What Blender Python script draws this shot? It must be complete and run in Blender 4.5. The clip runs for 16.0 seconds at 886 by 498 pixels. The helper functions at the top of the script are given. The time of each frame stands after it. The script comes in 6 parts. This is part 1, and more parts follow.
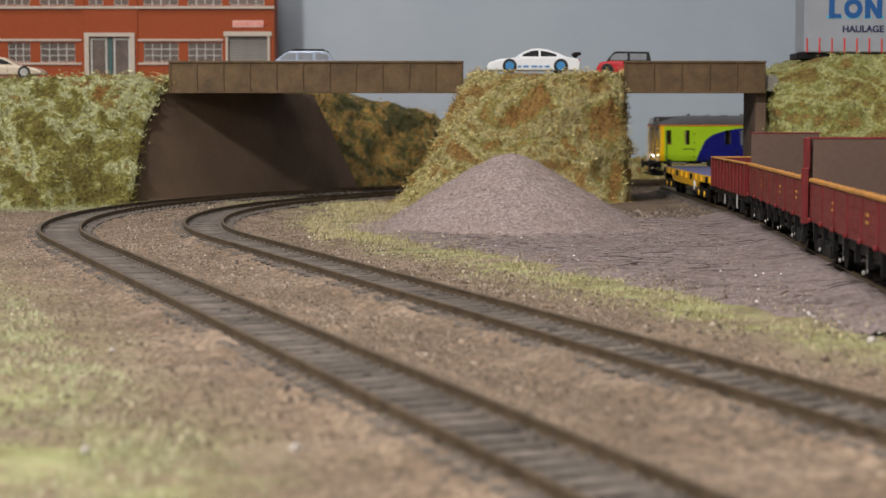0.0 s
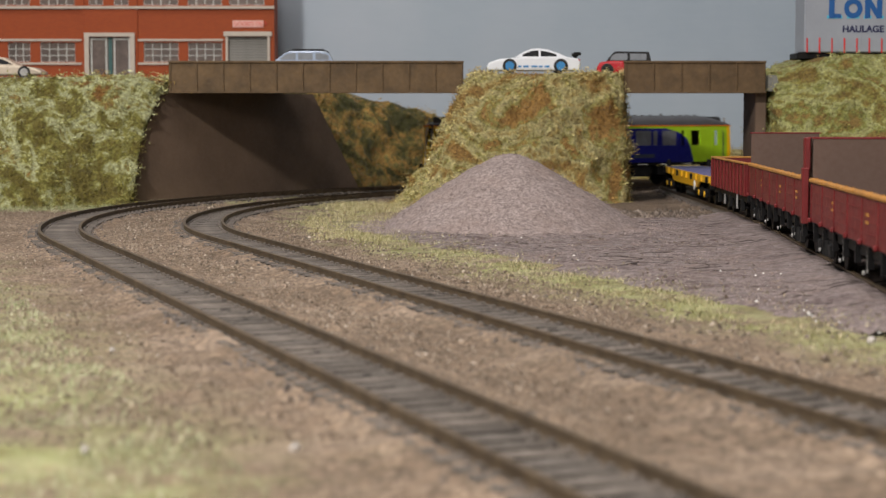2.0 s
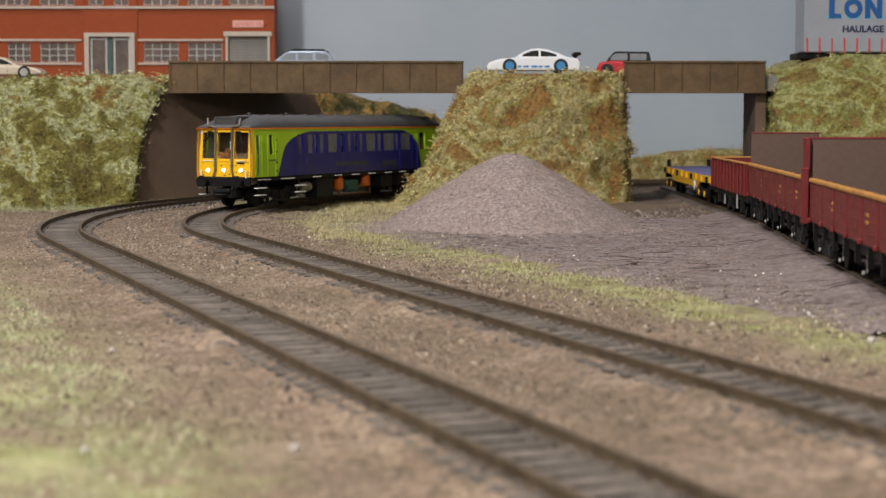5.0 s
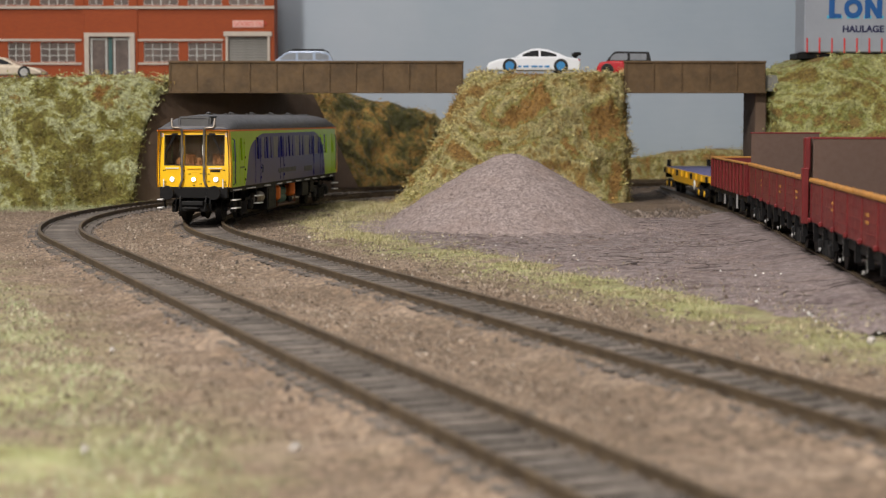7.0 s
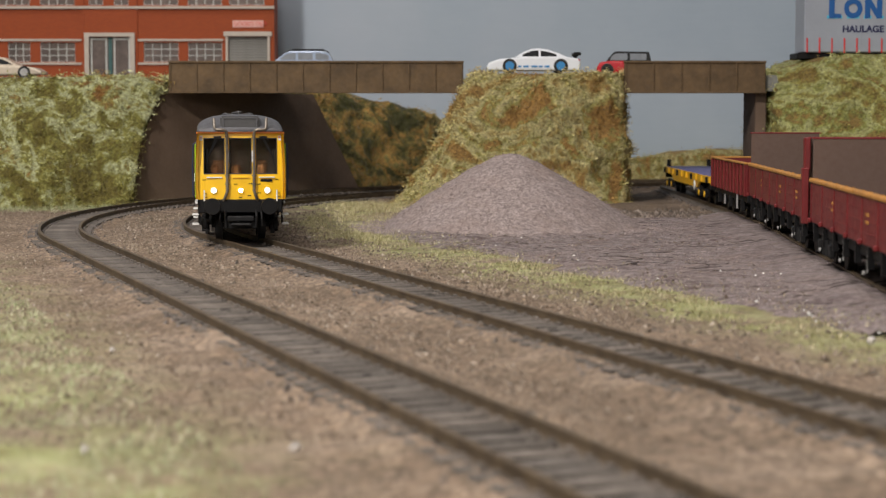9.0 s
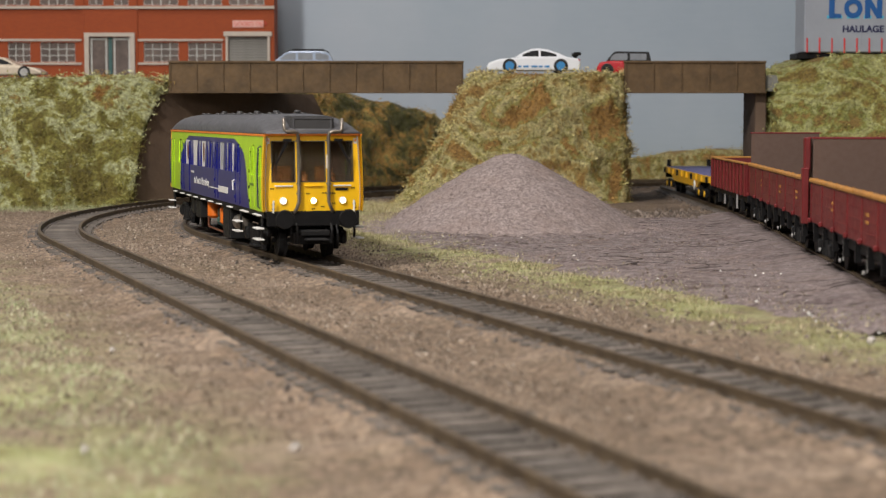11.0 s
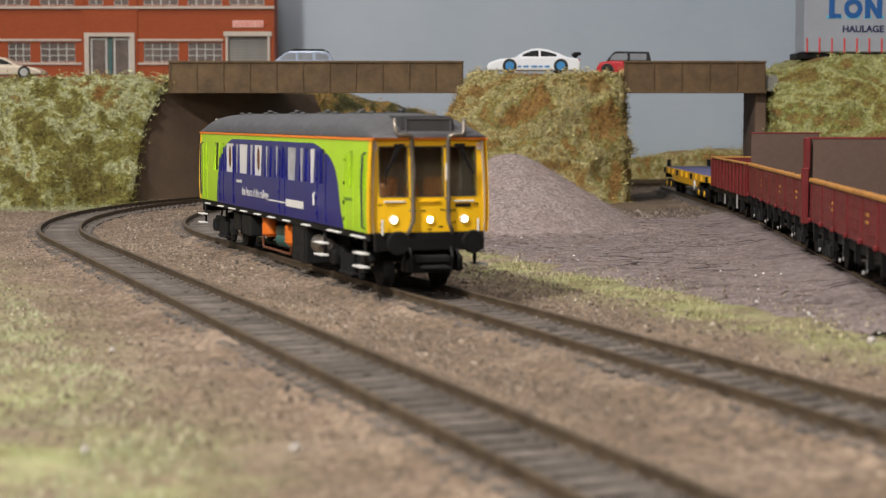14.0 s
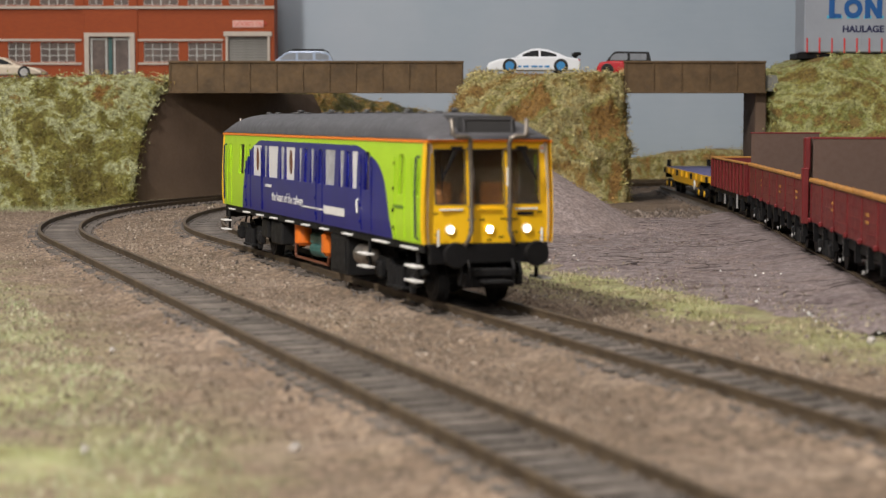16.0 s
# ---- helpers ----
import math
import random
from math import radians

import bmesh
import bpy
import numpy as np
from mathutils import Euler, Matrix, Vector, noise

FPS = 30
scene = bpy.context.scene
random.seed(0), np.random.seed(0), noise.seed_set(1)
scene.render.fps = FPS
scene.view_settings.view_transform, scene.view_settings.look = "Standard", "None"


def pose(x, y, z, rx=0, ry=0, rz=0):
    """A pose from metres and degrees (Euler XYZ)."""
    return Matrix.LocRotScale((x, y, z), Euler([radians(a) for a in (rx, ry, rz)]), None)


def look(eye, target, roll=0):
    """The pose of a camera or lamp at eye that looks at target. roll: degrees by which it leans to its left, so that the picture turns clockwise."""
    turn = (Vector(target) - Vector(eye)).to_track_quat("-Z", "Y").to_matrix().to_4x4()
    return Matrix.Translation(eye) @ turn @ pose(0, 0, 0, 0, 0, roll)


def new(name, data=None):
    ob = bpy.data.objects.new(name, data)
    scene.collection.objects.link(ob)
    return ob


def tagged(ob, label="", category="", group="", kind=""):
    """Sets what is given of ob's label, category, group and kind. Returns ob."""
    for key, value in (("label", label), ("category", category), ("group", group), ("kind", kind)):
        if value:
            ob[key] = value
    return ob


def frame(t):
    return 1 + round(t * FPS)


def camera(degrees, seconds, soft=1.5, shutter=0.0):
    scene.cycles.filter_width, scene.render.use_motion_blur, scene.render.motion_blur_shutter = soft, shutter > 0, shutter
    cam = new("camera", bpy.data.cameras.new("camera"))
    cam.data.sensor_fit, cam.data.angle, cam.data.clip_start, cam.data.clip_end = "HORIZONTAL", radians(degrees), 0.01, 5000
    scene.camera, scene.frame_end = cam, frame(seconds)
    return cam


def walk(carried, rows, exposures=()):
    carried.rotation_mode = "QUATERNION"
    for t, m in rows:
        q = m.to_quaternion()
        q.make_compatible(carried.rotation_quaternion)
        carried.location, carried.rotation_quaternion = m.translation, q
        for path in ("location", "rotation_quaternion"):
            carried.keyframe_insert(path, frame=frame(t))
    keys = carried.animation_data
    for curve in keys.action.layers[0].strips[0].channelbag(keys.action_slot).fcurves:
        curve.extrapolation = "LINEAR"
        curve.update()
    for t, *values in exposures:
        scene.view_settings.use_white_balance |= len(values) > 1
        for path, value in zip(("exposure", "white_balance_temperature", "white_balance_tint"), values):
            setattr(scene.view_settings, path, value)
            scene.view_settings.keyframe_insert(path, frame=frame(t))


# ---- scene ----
K = 0.001  # every size below is in millimetres; z = 0 is the top of the rails
cam = camera(27.15, 16.0, soft=1.15, shutter=0.5)
cam.data.dof.use_dof = True
cam.data.dof.focus_distance = 0.80
cam.data.dof.aperture_fstop = 36.0
EYE = pose(0, 0, 50 * K, 90 - 4.106, 0, 0)
walk(cam, [(0.0, EYE), (16.0, EYE)], exposures=[(0.0, -0.16), (2.5, -0.14), (3.5, -0.13), (4.0, -0.16), (7.0, -0.13), (8.0, -0.18), (8.5, -0.21), (9.0, -0.25), (9.6, -0.22),
                                                (11.5, -0.18), (12.0, -0.13), (12.5, -0.11), (14.0, -0.13), (15.5, -0.17), (16.0, -0.20)])

# ---- light: one shaded lamp over the layout to the side, a paler one over the front, in a closed room ----
world = bpy.data.worlds.new("world")
scene.world = world
world.use_nodes = True
world.node_tree.nodes["Background"].inputs[0].default_value = (0.80, 0.88, 1.0, 1)
world.node_tree.nodes["Background"].inputs[1].default_value = 0.25


def lamp(name, eye, target, size, power, colour):
    d = bpy.data.lights.new(name, "AREA")
    d.shape, d.size, d.energy, d.color = "DISK", size, power, colour
    ob = new(name, d)
    ob.matrix_world = look(eye, target)
    return ob


lamp("spot_lamp", (-0.50, -0.10, 0.80), (0.0, 0.80, 0.0), 0.11, 16.5, (1.0, 0.93, 0.85))
lamp("ceiling_lamp", (-0.32, 0.50, 1.60), (-0.05, 0.8, 0.0), 0.8, 15, (1.0, 0.935, 0.90))
lamp("room_lamp", (-0.10, -1.20, 0.55), (0.0, 1.2, 0.05), 0.30, 7.5, (1.0, 0.93, 0.88))


# ---- materials ----
class Mat:
    """A node material with a few short ways to wire it."""

    def __init__(self, name, rough=0.6, metal=0.0):
        self.m = bpy.data.materials.new(name)
        self.m.use_nodes = True
        self.t = self.m.node_tree
        self.b = self.t.nodes["Principled BSDF"]
        self.b.inputs["Roughness"].default_value = rough
        self.b.inputs["Metallic"].default_value = metal
        self.co = self.t.nodes.new("ShaderNodeTexCoord").outputs["Object"]

    def link(self, a, b):
        self.t.links.new(a, b)

    def noise(self, size_mm, detail=4, rough=0.6, stretch=None, swirl=0.0):
        n = self.t.nodes.new("ShaderNodeTexNoise")
        n.inputs["Distortion"].default_value = swirl
        n.inputs["Scale"].default_value = 1.0 / (size_mm * K)
        n.inputs["Detail"].default_value = detail
        n.inputs["Roughness"].default_value = rough
        src = self.co
        if stretch:
            mp = self.t.nodes.new("ShaderNodeMapping")
            mp.inputs["Scale"].default_value = stretch
            self.link(src, mp.inputs[0])
            src = mp.outputs[0]
        self.link(src, n.inputs["Vector"])
        return n.outputs["Fac"]

    def math(self, op, a, b=None):
        n = self.t.nodes.new("ShaderNodeMath")
        n.operation = op
        for i, v in enumerate((a, b)):
            if v is None:
                continue
            if isinstance(v, (int, float)):
                n.inputs[i].default_value = v
            else:
                self.link(v, n.inputs[i])
        return n.outputs[0]

    def ramp(self, fac, stops):
        n = self.t.nodes.new("ShaderNodeValToRGB")
        e = n.color_ramp.elements
        while len(e) < len(stops):
            e.new(0.5)
        for k, (p, c) in zip(e, stops):
            k.position, k.color = p, (*c, 1)
        self.link(fac, n.inputs[0])
        return n.outputs[0]

    def mix(self, fac, a, b, mode="MIX"):
        n = self.t.nodes.new("ShaderNodeMix")
        n.data_type, n.blend_type = "RGBA", mode
        for sock, v in ((n.inputs[0], fac), (n.inputs[6], a), (n.inputs[7], b)):
            if isinstance(v, (int, float)):
                sock.default_value = v
            elif isinstance(v, tuple):
                sock.default_value = (*v, 1)
            else:
                self.link(v, sock)
        return n.outputs[2]

    def colour(self, v):
        if isinstance(v, tuple):
            self.b.inputs["Base Color"].default_value = (*v, 1)
        else:
            self.link(v, self.b.inputs["Base Color"])
        return self

    def bump(self, h, mm, strength=0.6):
        n = self.t.nodes.new("ShaderNodeBump")
        n.inputs["Distance"].default_value = mm * K
        n.inputs["Strength"].default_value = strength
        self.link(h, n.inputs["Height"])
        self.link(n.outputs[0], self.b.inputs["Normal"])
        return self

    def rnd(self):
        return self.t.nodes.new("ShaderNodeObjectInfo").outputs["Random"]

    def island(self):
        return self.t.nodes.new("ShaderNodeNewGeometry").outputs["Random Per Island"]

    def xyz(self):
        n = self.t.nodes.new("ShaderNodeSeparateXYZ")
        self.link(self.co, n.inputs[0])
        return n.outputs


def paint(name, col, rough=0.45, metal=0.0, wear=0.12, grain=6.0, spec=0.5):
    """Model paint or plastic: slightly uneven in tone and gloss."""
    m = Mat(name, rough, metal)
    m.b.inputs["Specular IOR Level"].default_value = spec
    n = m.noise(grain, 5, 0.65)
    dark = tuple(c * (1 - 2 * wear) for c in col)
    lite = tuple(min(1, c * (1 + wear) + 0.01 * wear) for c in col)
    m.colour(m.ramp(n, [(0.25, dark), (0.75, lite)]))
    m.link(m.ramp(m.noise(2.2, 3), [(0.3, (rough * 0.85,) * 3), (0.8, (min(1, rough * 1.25),) * 3)]), m.b.inputs["Roughness"])
    m.bump(m.noise(0.5, 2), 0.03, 0.25)
    return m.m


def glow(name, col, strength):
    m = Mat(name, 0.4)
    m.colour(col)
    m.b.inputs["Emission Color"].default_value = (*col, 1)
    m.b.inputs["Emission Strength"].default_value = strength
    return m.m


def clear(name, tint=(0.9, 0.95, 0.95)):
    m = Mat(name, 0.05)
    m.colour(tint)
    m.b.inputs["Transmission Weight"].default_value = 1.0
    m.b.inputs["IOR"].default_value = 1.08
    return m.m


# ---- mesh helpers ----
def tidy(bm):
    bmesh.ops.recalc_face_normals(bm, faces=bm.faces)
    return bm


def mesh_of(name, bm, mats, smooth=False):
    bm.transform(Matrix.Scale(K, 4))
    me = bpy.data.meshes.new(name)
    bm.to_mesh(me)
    bm.free()
    for m in mats if isinstance(mats, (list, tuple)) else [mats]:
        me.materials.append(m)
    if smooth:
        for p in me.polygons:
            p.use_smooth = True
    return me


def part(name, bm, mats, parent=None, label="", smooth=False):
    ob = new(name, mesh_of(name, bm, mats, smooth))
    if parent is not None:
        ob.parent = parent
    return tagged(ob, label)


def thing(name, label, category, m=None, group="", kind=""):
    ob = new(name)
    ob.empty_display_size = 0.01
    if m is not None:
        ob.matrix_world = m
    return tagged(ob, label, category, group, kind)


def mm(x, y, z, rz=0, rx=0, ry=0):
    return pose(x * K, y * K, z * K, rx, ry, rz)


def box(bm, c, s, bevel=0.0, rz=0.0, ry=0.0, rx=0.0, mat=0, seg=1):
    m = pose(*c, rx, ry, rz) @ Matrix.Diagonal((*s, 1))
    g = bmesh.ops.create_cube(bm, size=1.0, matrix=m)
    fs = set(f for v in g["verts"] for f in v.link_faces)
    if bevel:
        es = list(set(e for v in g["verts"] for e in v.link_edges))
        r = bmesh.ops.bevel(bm, geom=es, offset=bevel, segments=seg, profile=0.5, affect="EDGES")
        fs = set(r["faces"]) | set(f for f in fs if f.is_valid)
    for f in fs:
        f.material_index = mat
    return bm


def rod(bm, a, b, r, r2=None, seg=12, mat=0):
    a, b = Vector(a), Vector(b)
    d = b - a
    m = Matrix.Translation((a + b) / 2) @ d.to_track_quat("Z", "Y").to_matrix().to_4x4()
    g = bmesh.ops.create_cone(bm, cap_ends=True, segments=seg, radius1=r, radius2=r if r2 is None else r2, depth=d.length, matrix=m)
    for f in set(f for v in g["verts"] for f in v.link_faces):
        f.material_index = mat
    return bm


def pipe(bm, pts, r, seg=8):
    """A bent tube through the points."""
    rings = []
    pts = [Vector(p) for p in pts]
    for i, p in enumerate(pts):
        d = (pts[min(i + 1, len(pts) - 1)] - pts[max(i - 1, 0)]).normalized()
        u = d.orthogonal().normalized() if i == 0 else (u - d * u.dot(d)).normalized()
        w = d.cross(u)
        rings.append([bm.verts.new(p + (u * math.cos(k * math.tau / seg) + w * math.sin(k * math.tau / seg)) * r) for k in range(seg)])
    for a, b in zip(rings, rings[1:]):
        for k in range(seg):
            bm.faces.new((a[k], a[(k + 1) % seg], b[(k + 1) % seg], b[k]))
    bm.faces.new(rings[0])
    bm.faces.new(rings[-1])
    return tidy(bm)


def prism(bm, outline, a, b, axis="y", mat=0):
    """A flat outline pushed from a to b along an axis; the outline is in the other two axes, in order."""
    def at(p, q):
        return {"x": (q, p[0], p[1]), "y": (p[0], q, p[1]), "z": (p[0], p[1], q)}[axis]
    lo = [bm.verts.new(at(p, a)) for p in outline]
    hi = [bm.verts.new(at(p, b)) for p in outline]
    n = len(outline)
    fs = [bm.faces.new(lo), bm.faces.new(hi)]
    fs += [bm.faces.new((lo[i], lo[(i + 1) % n], hi[(i + 1) % n], hi[i])) for i in range(n)]
    for f in fs:
        f.material_index = mat
    return tidy(bm)


def B():
    return bmesh.new()


def soup(name, verts, faces, mat, parent=None):
    me = bpy.data.meshes.new(name)
    me.from_pydata([(x * K, y * K, z * K) for x, y, z in verts], [], faces)
    me.materials.append(mat)
    ob = new(name, me)
    if parent is not None:
        ob.parent = parent
    return ob


# ---- the line of the running tracks, seen from above ----
def running_line(off):
    """Points of a line beside the inner track, off millimetres outside its centre, from the far end to the near end."""
    th, sw = radians(19.3), radians(10)
    c1, r1 = (380.2, 948.8), 500.0
    join = (c1[0] - r1 * math.cos(sw), c1[1] + r1 * math.sin(sw))
    r2 = 511.0
    c2 = (join[0] + r2 * math.cos(sw), join[1] - r2 * math.sin(sw))
    pts = []
    for i in range(60):
        pts.append((c2[0] + 900 - i * 15, c2[1] + r2 + off))
    for i in range(160):
        a = math.pi / 2 - (math.pi / 2 - sw) * i / 160
        pts.append((c2[0] - (r2 + off) * math.cos(a), c2[1] + (r2 + off) * math.sin(a)))
    for i in range(80):
        a = sw - (sw + th) * i / 80
        pts.append((c1[0] - (r1 + off) * math.cos(a), c1[1] + (r1 + off) * math.sin(a)))
    e = (c1[0] - (r1 + off) * math.cos(th), c1[1] - (r1 + off) * math.sin(th))
    for i in range(85):
        pts.append((e[0] + math.sin(th) * i * 10, e[1] - math.cos(th) * i * 10))
    return np.array(pts)


class Line:
    def __init__(self, pts):
        self.p = np.array(pts, float)
        self.s = np.concatenate([[0], np.cumsum(np.hypot(*np.diff(self.p, axis=0).T))])

    def at(self, s):
        return np.array([np.interp(s, self.s, self.p[:, 0]), np.interp(s, self.s, self.p[:, 1])])

    def dir(self, s):
        d = self.at(s + 1.5) - self.at(s - 1.5)
        return d / np.hypot(*d)


INNER, OUTER = Line(running_line(0)), Line(running_line(66.5))
GAUGE = 18.2
SIDING = Line([(112.0, 250.0), (128.5, 400.0), (145.7, 645.0), (160.4, 866.0), (165.5, 1014.0), (168.0, 1340.0)])

# ---- surface materials ----
def earth_material():
    """Scattered brown ballast and earth with worn green flock, and a mauve-grey yard beside it."""
    m = Mat("scatter_earth", 0.95)
    x, y, z = m.xyz()
    big, mid, fine = m.noise(60, 5, 0.6), m.noise(9, 5, 0.7), m.noise(1.3, 4, 0.75)
    earth = m.ramp(fine, [(0.30, (0.085, 0.062, 0.046)), (0.5, (0.25, 0.19, 0.14)), (0.70, (0.46, 0.37, 0.29))])
    earth = m.mix(m.ramp(mid, [(0.4, (0, 0, 0)), (0.65, (0.55,) * 3)]), earth, (0.26, 0.18, 0.122))
    earth = m.mix(m.ramp(big, [(0.42, (0, 0, 0)), (0.58, (0.62,) * 3)]), earth, (0.165, 0.120, 0.085))
    earth = m.mix(m.ramp(m.noise(45, 3, 0.5, (1, 1.4, 1)), [(0.52, (0, 0, 0)), (0.68, (0.55,) * 3)]), earth, (0.37, 0.29, 0.23))
    grit = m.noise(2.6, 3, 0.7)
    earth = m.mix(0.75, earth, m.ramp(grit, [(0.34, (0.42, 0.40, 0.38)), (0.5, (1.0, 1.0, 1.0)), (0.66, (1.55, 1.5, 1.45))]), "MULTIPLY")
    green = m.ramp(m.noise(16, 5, 0.7), [(0.32, (0.20, 0.18, 0.065)), (0.48, (0.35, 0.37, 0.16)), (0.60, (0.48, 0.50, 0.26)), (0.72, (0.42, 0.34, 0.19))])
    # across = how far to the side of the tracks' straight part, in metres
    across = m.math("ADD", m.math("MULTIPLY", x, 0.9416), m.math("MULTIPLY", y, 0.3367))
    wob = m.math("MULTIPLY", m.math("SUBTRACT", m.noise(35, 4), 0.5), 0.05)
    a2 = m.math("ADD", across, wob)
    left = m.ramp(m.math("MULTIPLY", m.math("SUBTRACT", 0.085, a2), 20.0), [(0.0, (0, 0, 0)), (1.0, (1, 1, 1))])
    far = m.math("MAXIMUM", m.math("SUBTRACT", y, 0.80), 0.0)
    strip = m.ramp(m.math("MULTIPLY", m.math("ABSOLUTE", m.math("SUBTRACT", a2, m.math("ADD", 0.248, m.math("MULTIPLY", far, 0.2)))), 20.0), [(0.25, (1, 1, 1)), (0.7, (0, 0, 0))])
    verge = m.ramp(m.math("MULTIPLY", m.math("SUBTRACT", m.math("ADD", wob, m.math("SUBTRACT", y, m.math("MULTIPLY", m.math("ADD", x, 0.25), 0.5))), 1.055), 22.0), [(0.0, (0, 0, 0)), (1.0, (1, 1, 1))])
    verge = m.math("MULTIPLY", verge, m.math("LESS_THAN", x, -0.12))
    fac = m.math("MULTIPLY", m.math("MAXIMUM", m.math("MAXIMUM", left, strip), verge), m.ramp(m.noise(26, 5, 0.7), [(0.38, (0.03,) * 3), (0.60, (0.9,) * 3)]))
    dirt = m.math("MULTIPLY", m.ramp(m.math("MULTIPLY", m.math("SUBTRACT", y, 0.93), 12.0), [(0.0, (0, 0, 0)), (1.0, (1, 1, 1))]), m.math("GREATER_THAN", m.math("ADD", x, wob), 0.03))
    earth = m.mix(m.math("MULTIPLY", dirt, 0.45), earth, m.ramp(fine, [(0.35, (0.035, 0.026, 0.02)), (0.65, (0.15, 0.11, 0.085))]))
    m.colour(m.mix(fac, earth, green))
    m.bump(m.math("ADD", fine, m.math("MULTIPLY", m.noise(0.5, 2), 0.5)), 1.1, 1.0)
    return m.m


def gravel_material(name, lo, midc, hi, stain):
    m = Mat(name, 0.95)
    fine = m.noise(1.9, 4, 0.85)
    c = m.ramp(fine, [(0.36, lo), (0.53, midc), (0.69, hi)])
    c = m.mix(m.ramp(m.noise(22, 4), [(0.45, (0, 0, 0)), (0.7, (0.5,) * 3)]), c, stain)
    m.colour(c)
    m.bump(m.math("ADD", fine, m.noise(3, 3)), 0.6, 0.8)
    return m.m


def yard_material():
    """Mauve-grey painted plaster with cracks and scuffs."""
    m = Mat("yard_plaster", 0.85)
    c = m.ramp(m.noise(2.0, 5, 0.75), [(0.32, (0.10, 0.078, 0.075)), (0.52, (0.23, 0.186, 0.184)), (0.70, (0.42, 0.35, 0.345))])
    crack = m.ramp(m.noise(60, 7, 0.62, (0.8, 1.5, 1)), [(0.484, (0, 0, 0)), (0.5, (0.9,) * 3), (0.516, (0, 0, 0))])
    c = m.mix(crack, c, (0.09, 0.06, 0.06))
    c = m.mix(m.ramp(m.noise(25, 3), [(0.52, (0, 0, 0)), (0.75, (0.6,) * 3)]), c, (0.25, 0.185, 0.165))
    m.colour(c)
    m.link(m.ramp(m.noise(7, 4), [(0.42, (0.95,) * 3), (0.62, (0.42,) * 3)]), m.b.inputs["Roughness"])
    m.bump(m.math("ADD", m.noise(1.4, 4), m.noise(9, 6, 0.72)), 1.4, 1.0)
    return m.m


def flock_colour(m, a, b, c, d, e):
    """Patches of scatter in five tones, with finer patches inside the large ones."""
    n = m.math("ADD", m.math("MULTIPLY", m.noise(43, 4, 0.55, None, 1.4), 0.68), m.math("MULTIPLY", m.noise(11, 4, 0.7, None, 0.8), 0.32))
    return m.ramp(n, [(0.415, a), (0.462, b), (0.505, c), (0.545, d), (0.59, e)])


def flock_material(name, tones):
    """Mixed green, straw and rust scatter, glued on and glossy in places."""
    m = Mat(name, 0.75)
    big = flock_colour(m, *tones)
    fine = m.noise(2.4, 5, 0.8)
    speck = m.ramp(m.noise(1.5, 2, 0.5), [(0.62, (0, 0, 0)), (0.7, (0.7,) * 3)])
    c = m.mix(0.85, big, m.ramp(fine, [(0.32, (0.32, 0.28, 0.22)), (0.5, (0.9, 0.9, 0.85)), (0.68, (1.45, 1.45, 1.3))]), "MULTIPLY")
    m.colour(m.mix(speck, c, (0.10, 0.075, 0.03)))
    m.link(m.ramp(m.noise(5, 3), [(0.45, (0.9,) * 3), (0.62, (0.28,) * 3)]), m.b.inputs["Roughness"])
    m.bump(m.math("ADD", fine, m.noise(7, 4)), 3.5, 1.0)
    return m.m


def clump_material(name, tones):
    m = Mat(name, 0.5)
    m.colour(m.mix(0.9, flock_colour(m, *tones), m.ramp(m.island(), [(0.0, (0.35, 0.32, 0.26)), (0.6, (1.0, 1.0, 0.95)), (1.0, (1.4, 1.4, 1.3))]), "MULTIPLY"))
    return m.m


def fibre_material(name, stops):
    m = Mat(name, 0.6)
    m.colour(m.ramp(m.island(), stops))
    m.b.inputs["Subsurface Weight"].default_value = 0.0
    return m.m


def rail_material():
    m = Mat("rusty_rail", 0.55, 0.35)
    m.colour(m.ramp(m.noise(6, 5), [(0.3, (0.075, 0.055, 0.038)), (0.7, (0.17, 0.125, 0.08))]))
    m.bump(m.noise(0.7, 3), 0.05, 0.4)
    return m.m


def sleeper_material():
    """Weathered grey-brown plastic, each sleeper a little different."""
    m = Mat("sleeper_plastic", 0.7)
    c = m.ramp(m.noise(5, 5, 0.7), [(0.3, (0.075, 0.064, 0.056)), (0.55, (0.128, 0.111, 0.099)), (0.75, (0.20, 0.178, 0.162))])
    m.colour(m.mix(0.8, c, m.ramp(m.rnd(), [(0.0, (0.62, 0.60, 0.58)), (0.5, (1.0, 1.0, 1.0)), (1.0, (1.4, 1.36, 1.32))]), "MULTIPLY"))
    m.bump(m.noise(0.6, 3), 0.08, 0.5)
    return m.m


def sky_material():
    m = Mat("painted_sky", 0.7)
    x, y, z = m.xyz()
    c = m.ramp(m.noise(260, 5, 0.6), [(0.3, (0.30, 0.375, 0.465)), (0.55, (0.365, 0.435, 0.52)), (0.8, (0.43, 0.48, 0.56))])
    m.colour(m.mix(m.ramp(m.noise(9, 4, 0.6, (0.4, 1, 2.5)), [(0.4, (0, 0, 0)), (0.8, (0.12,) * 3)]), c, (0.46, 0.54, 0.62)))
    m.bump(m.noise(5, 5, 0.7), 0.25, 0.3)
    return m.m


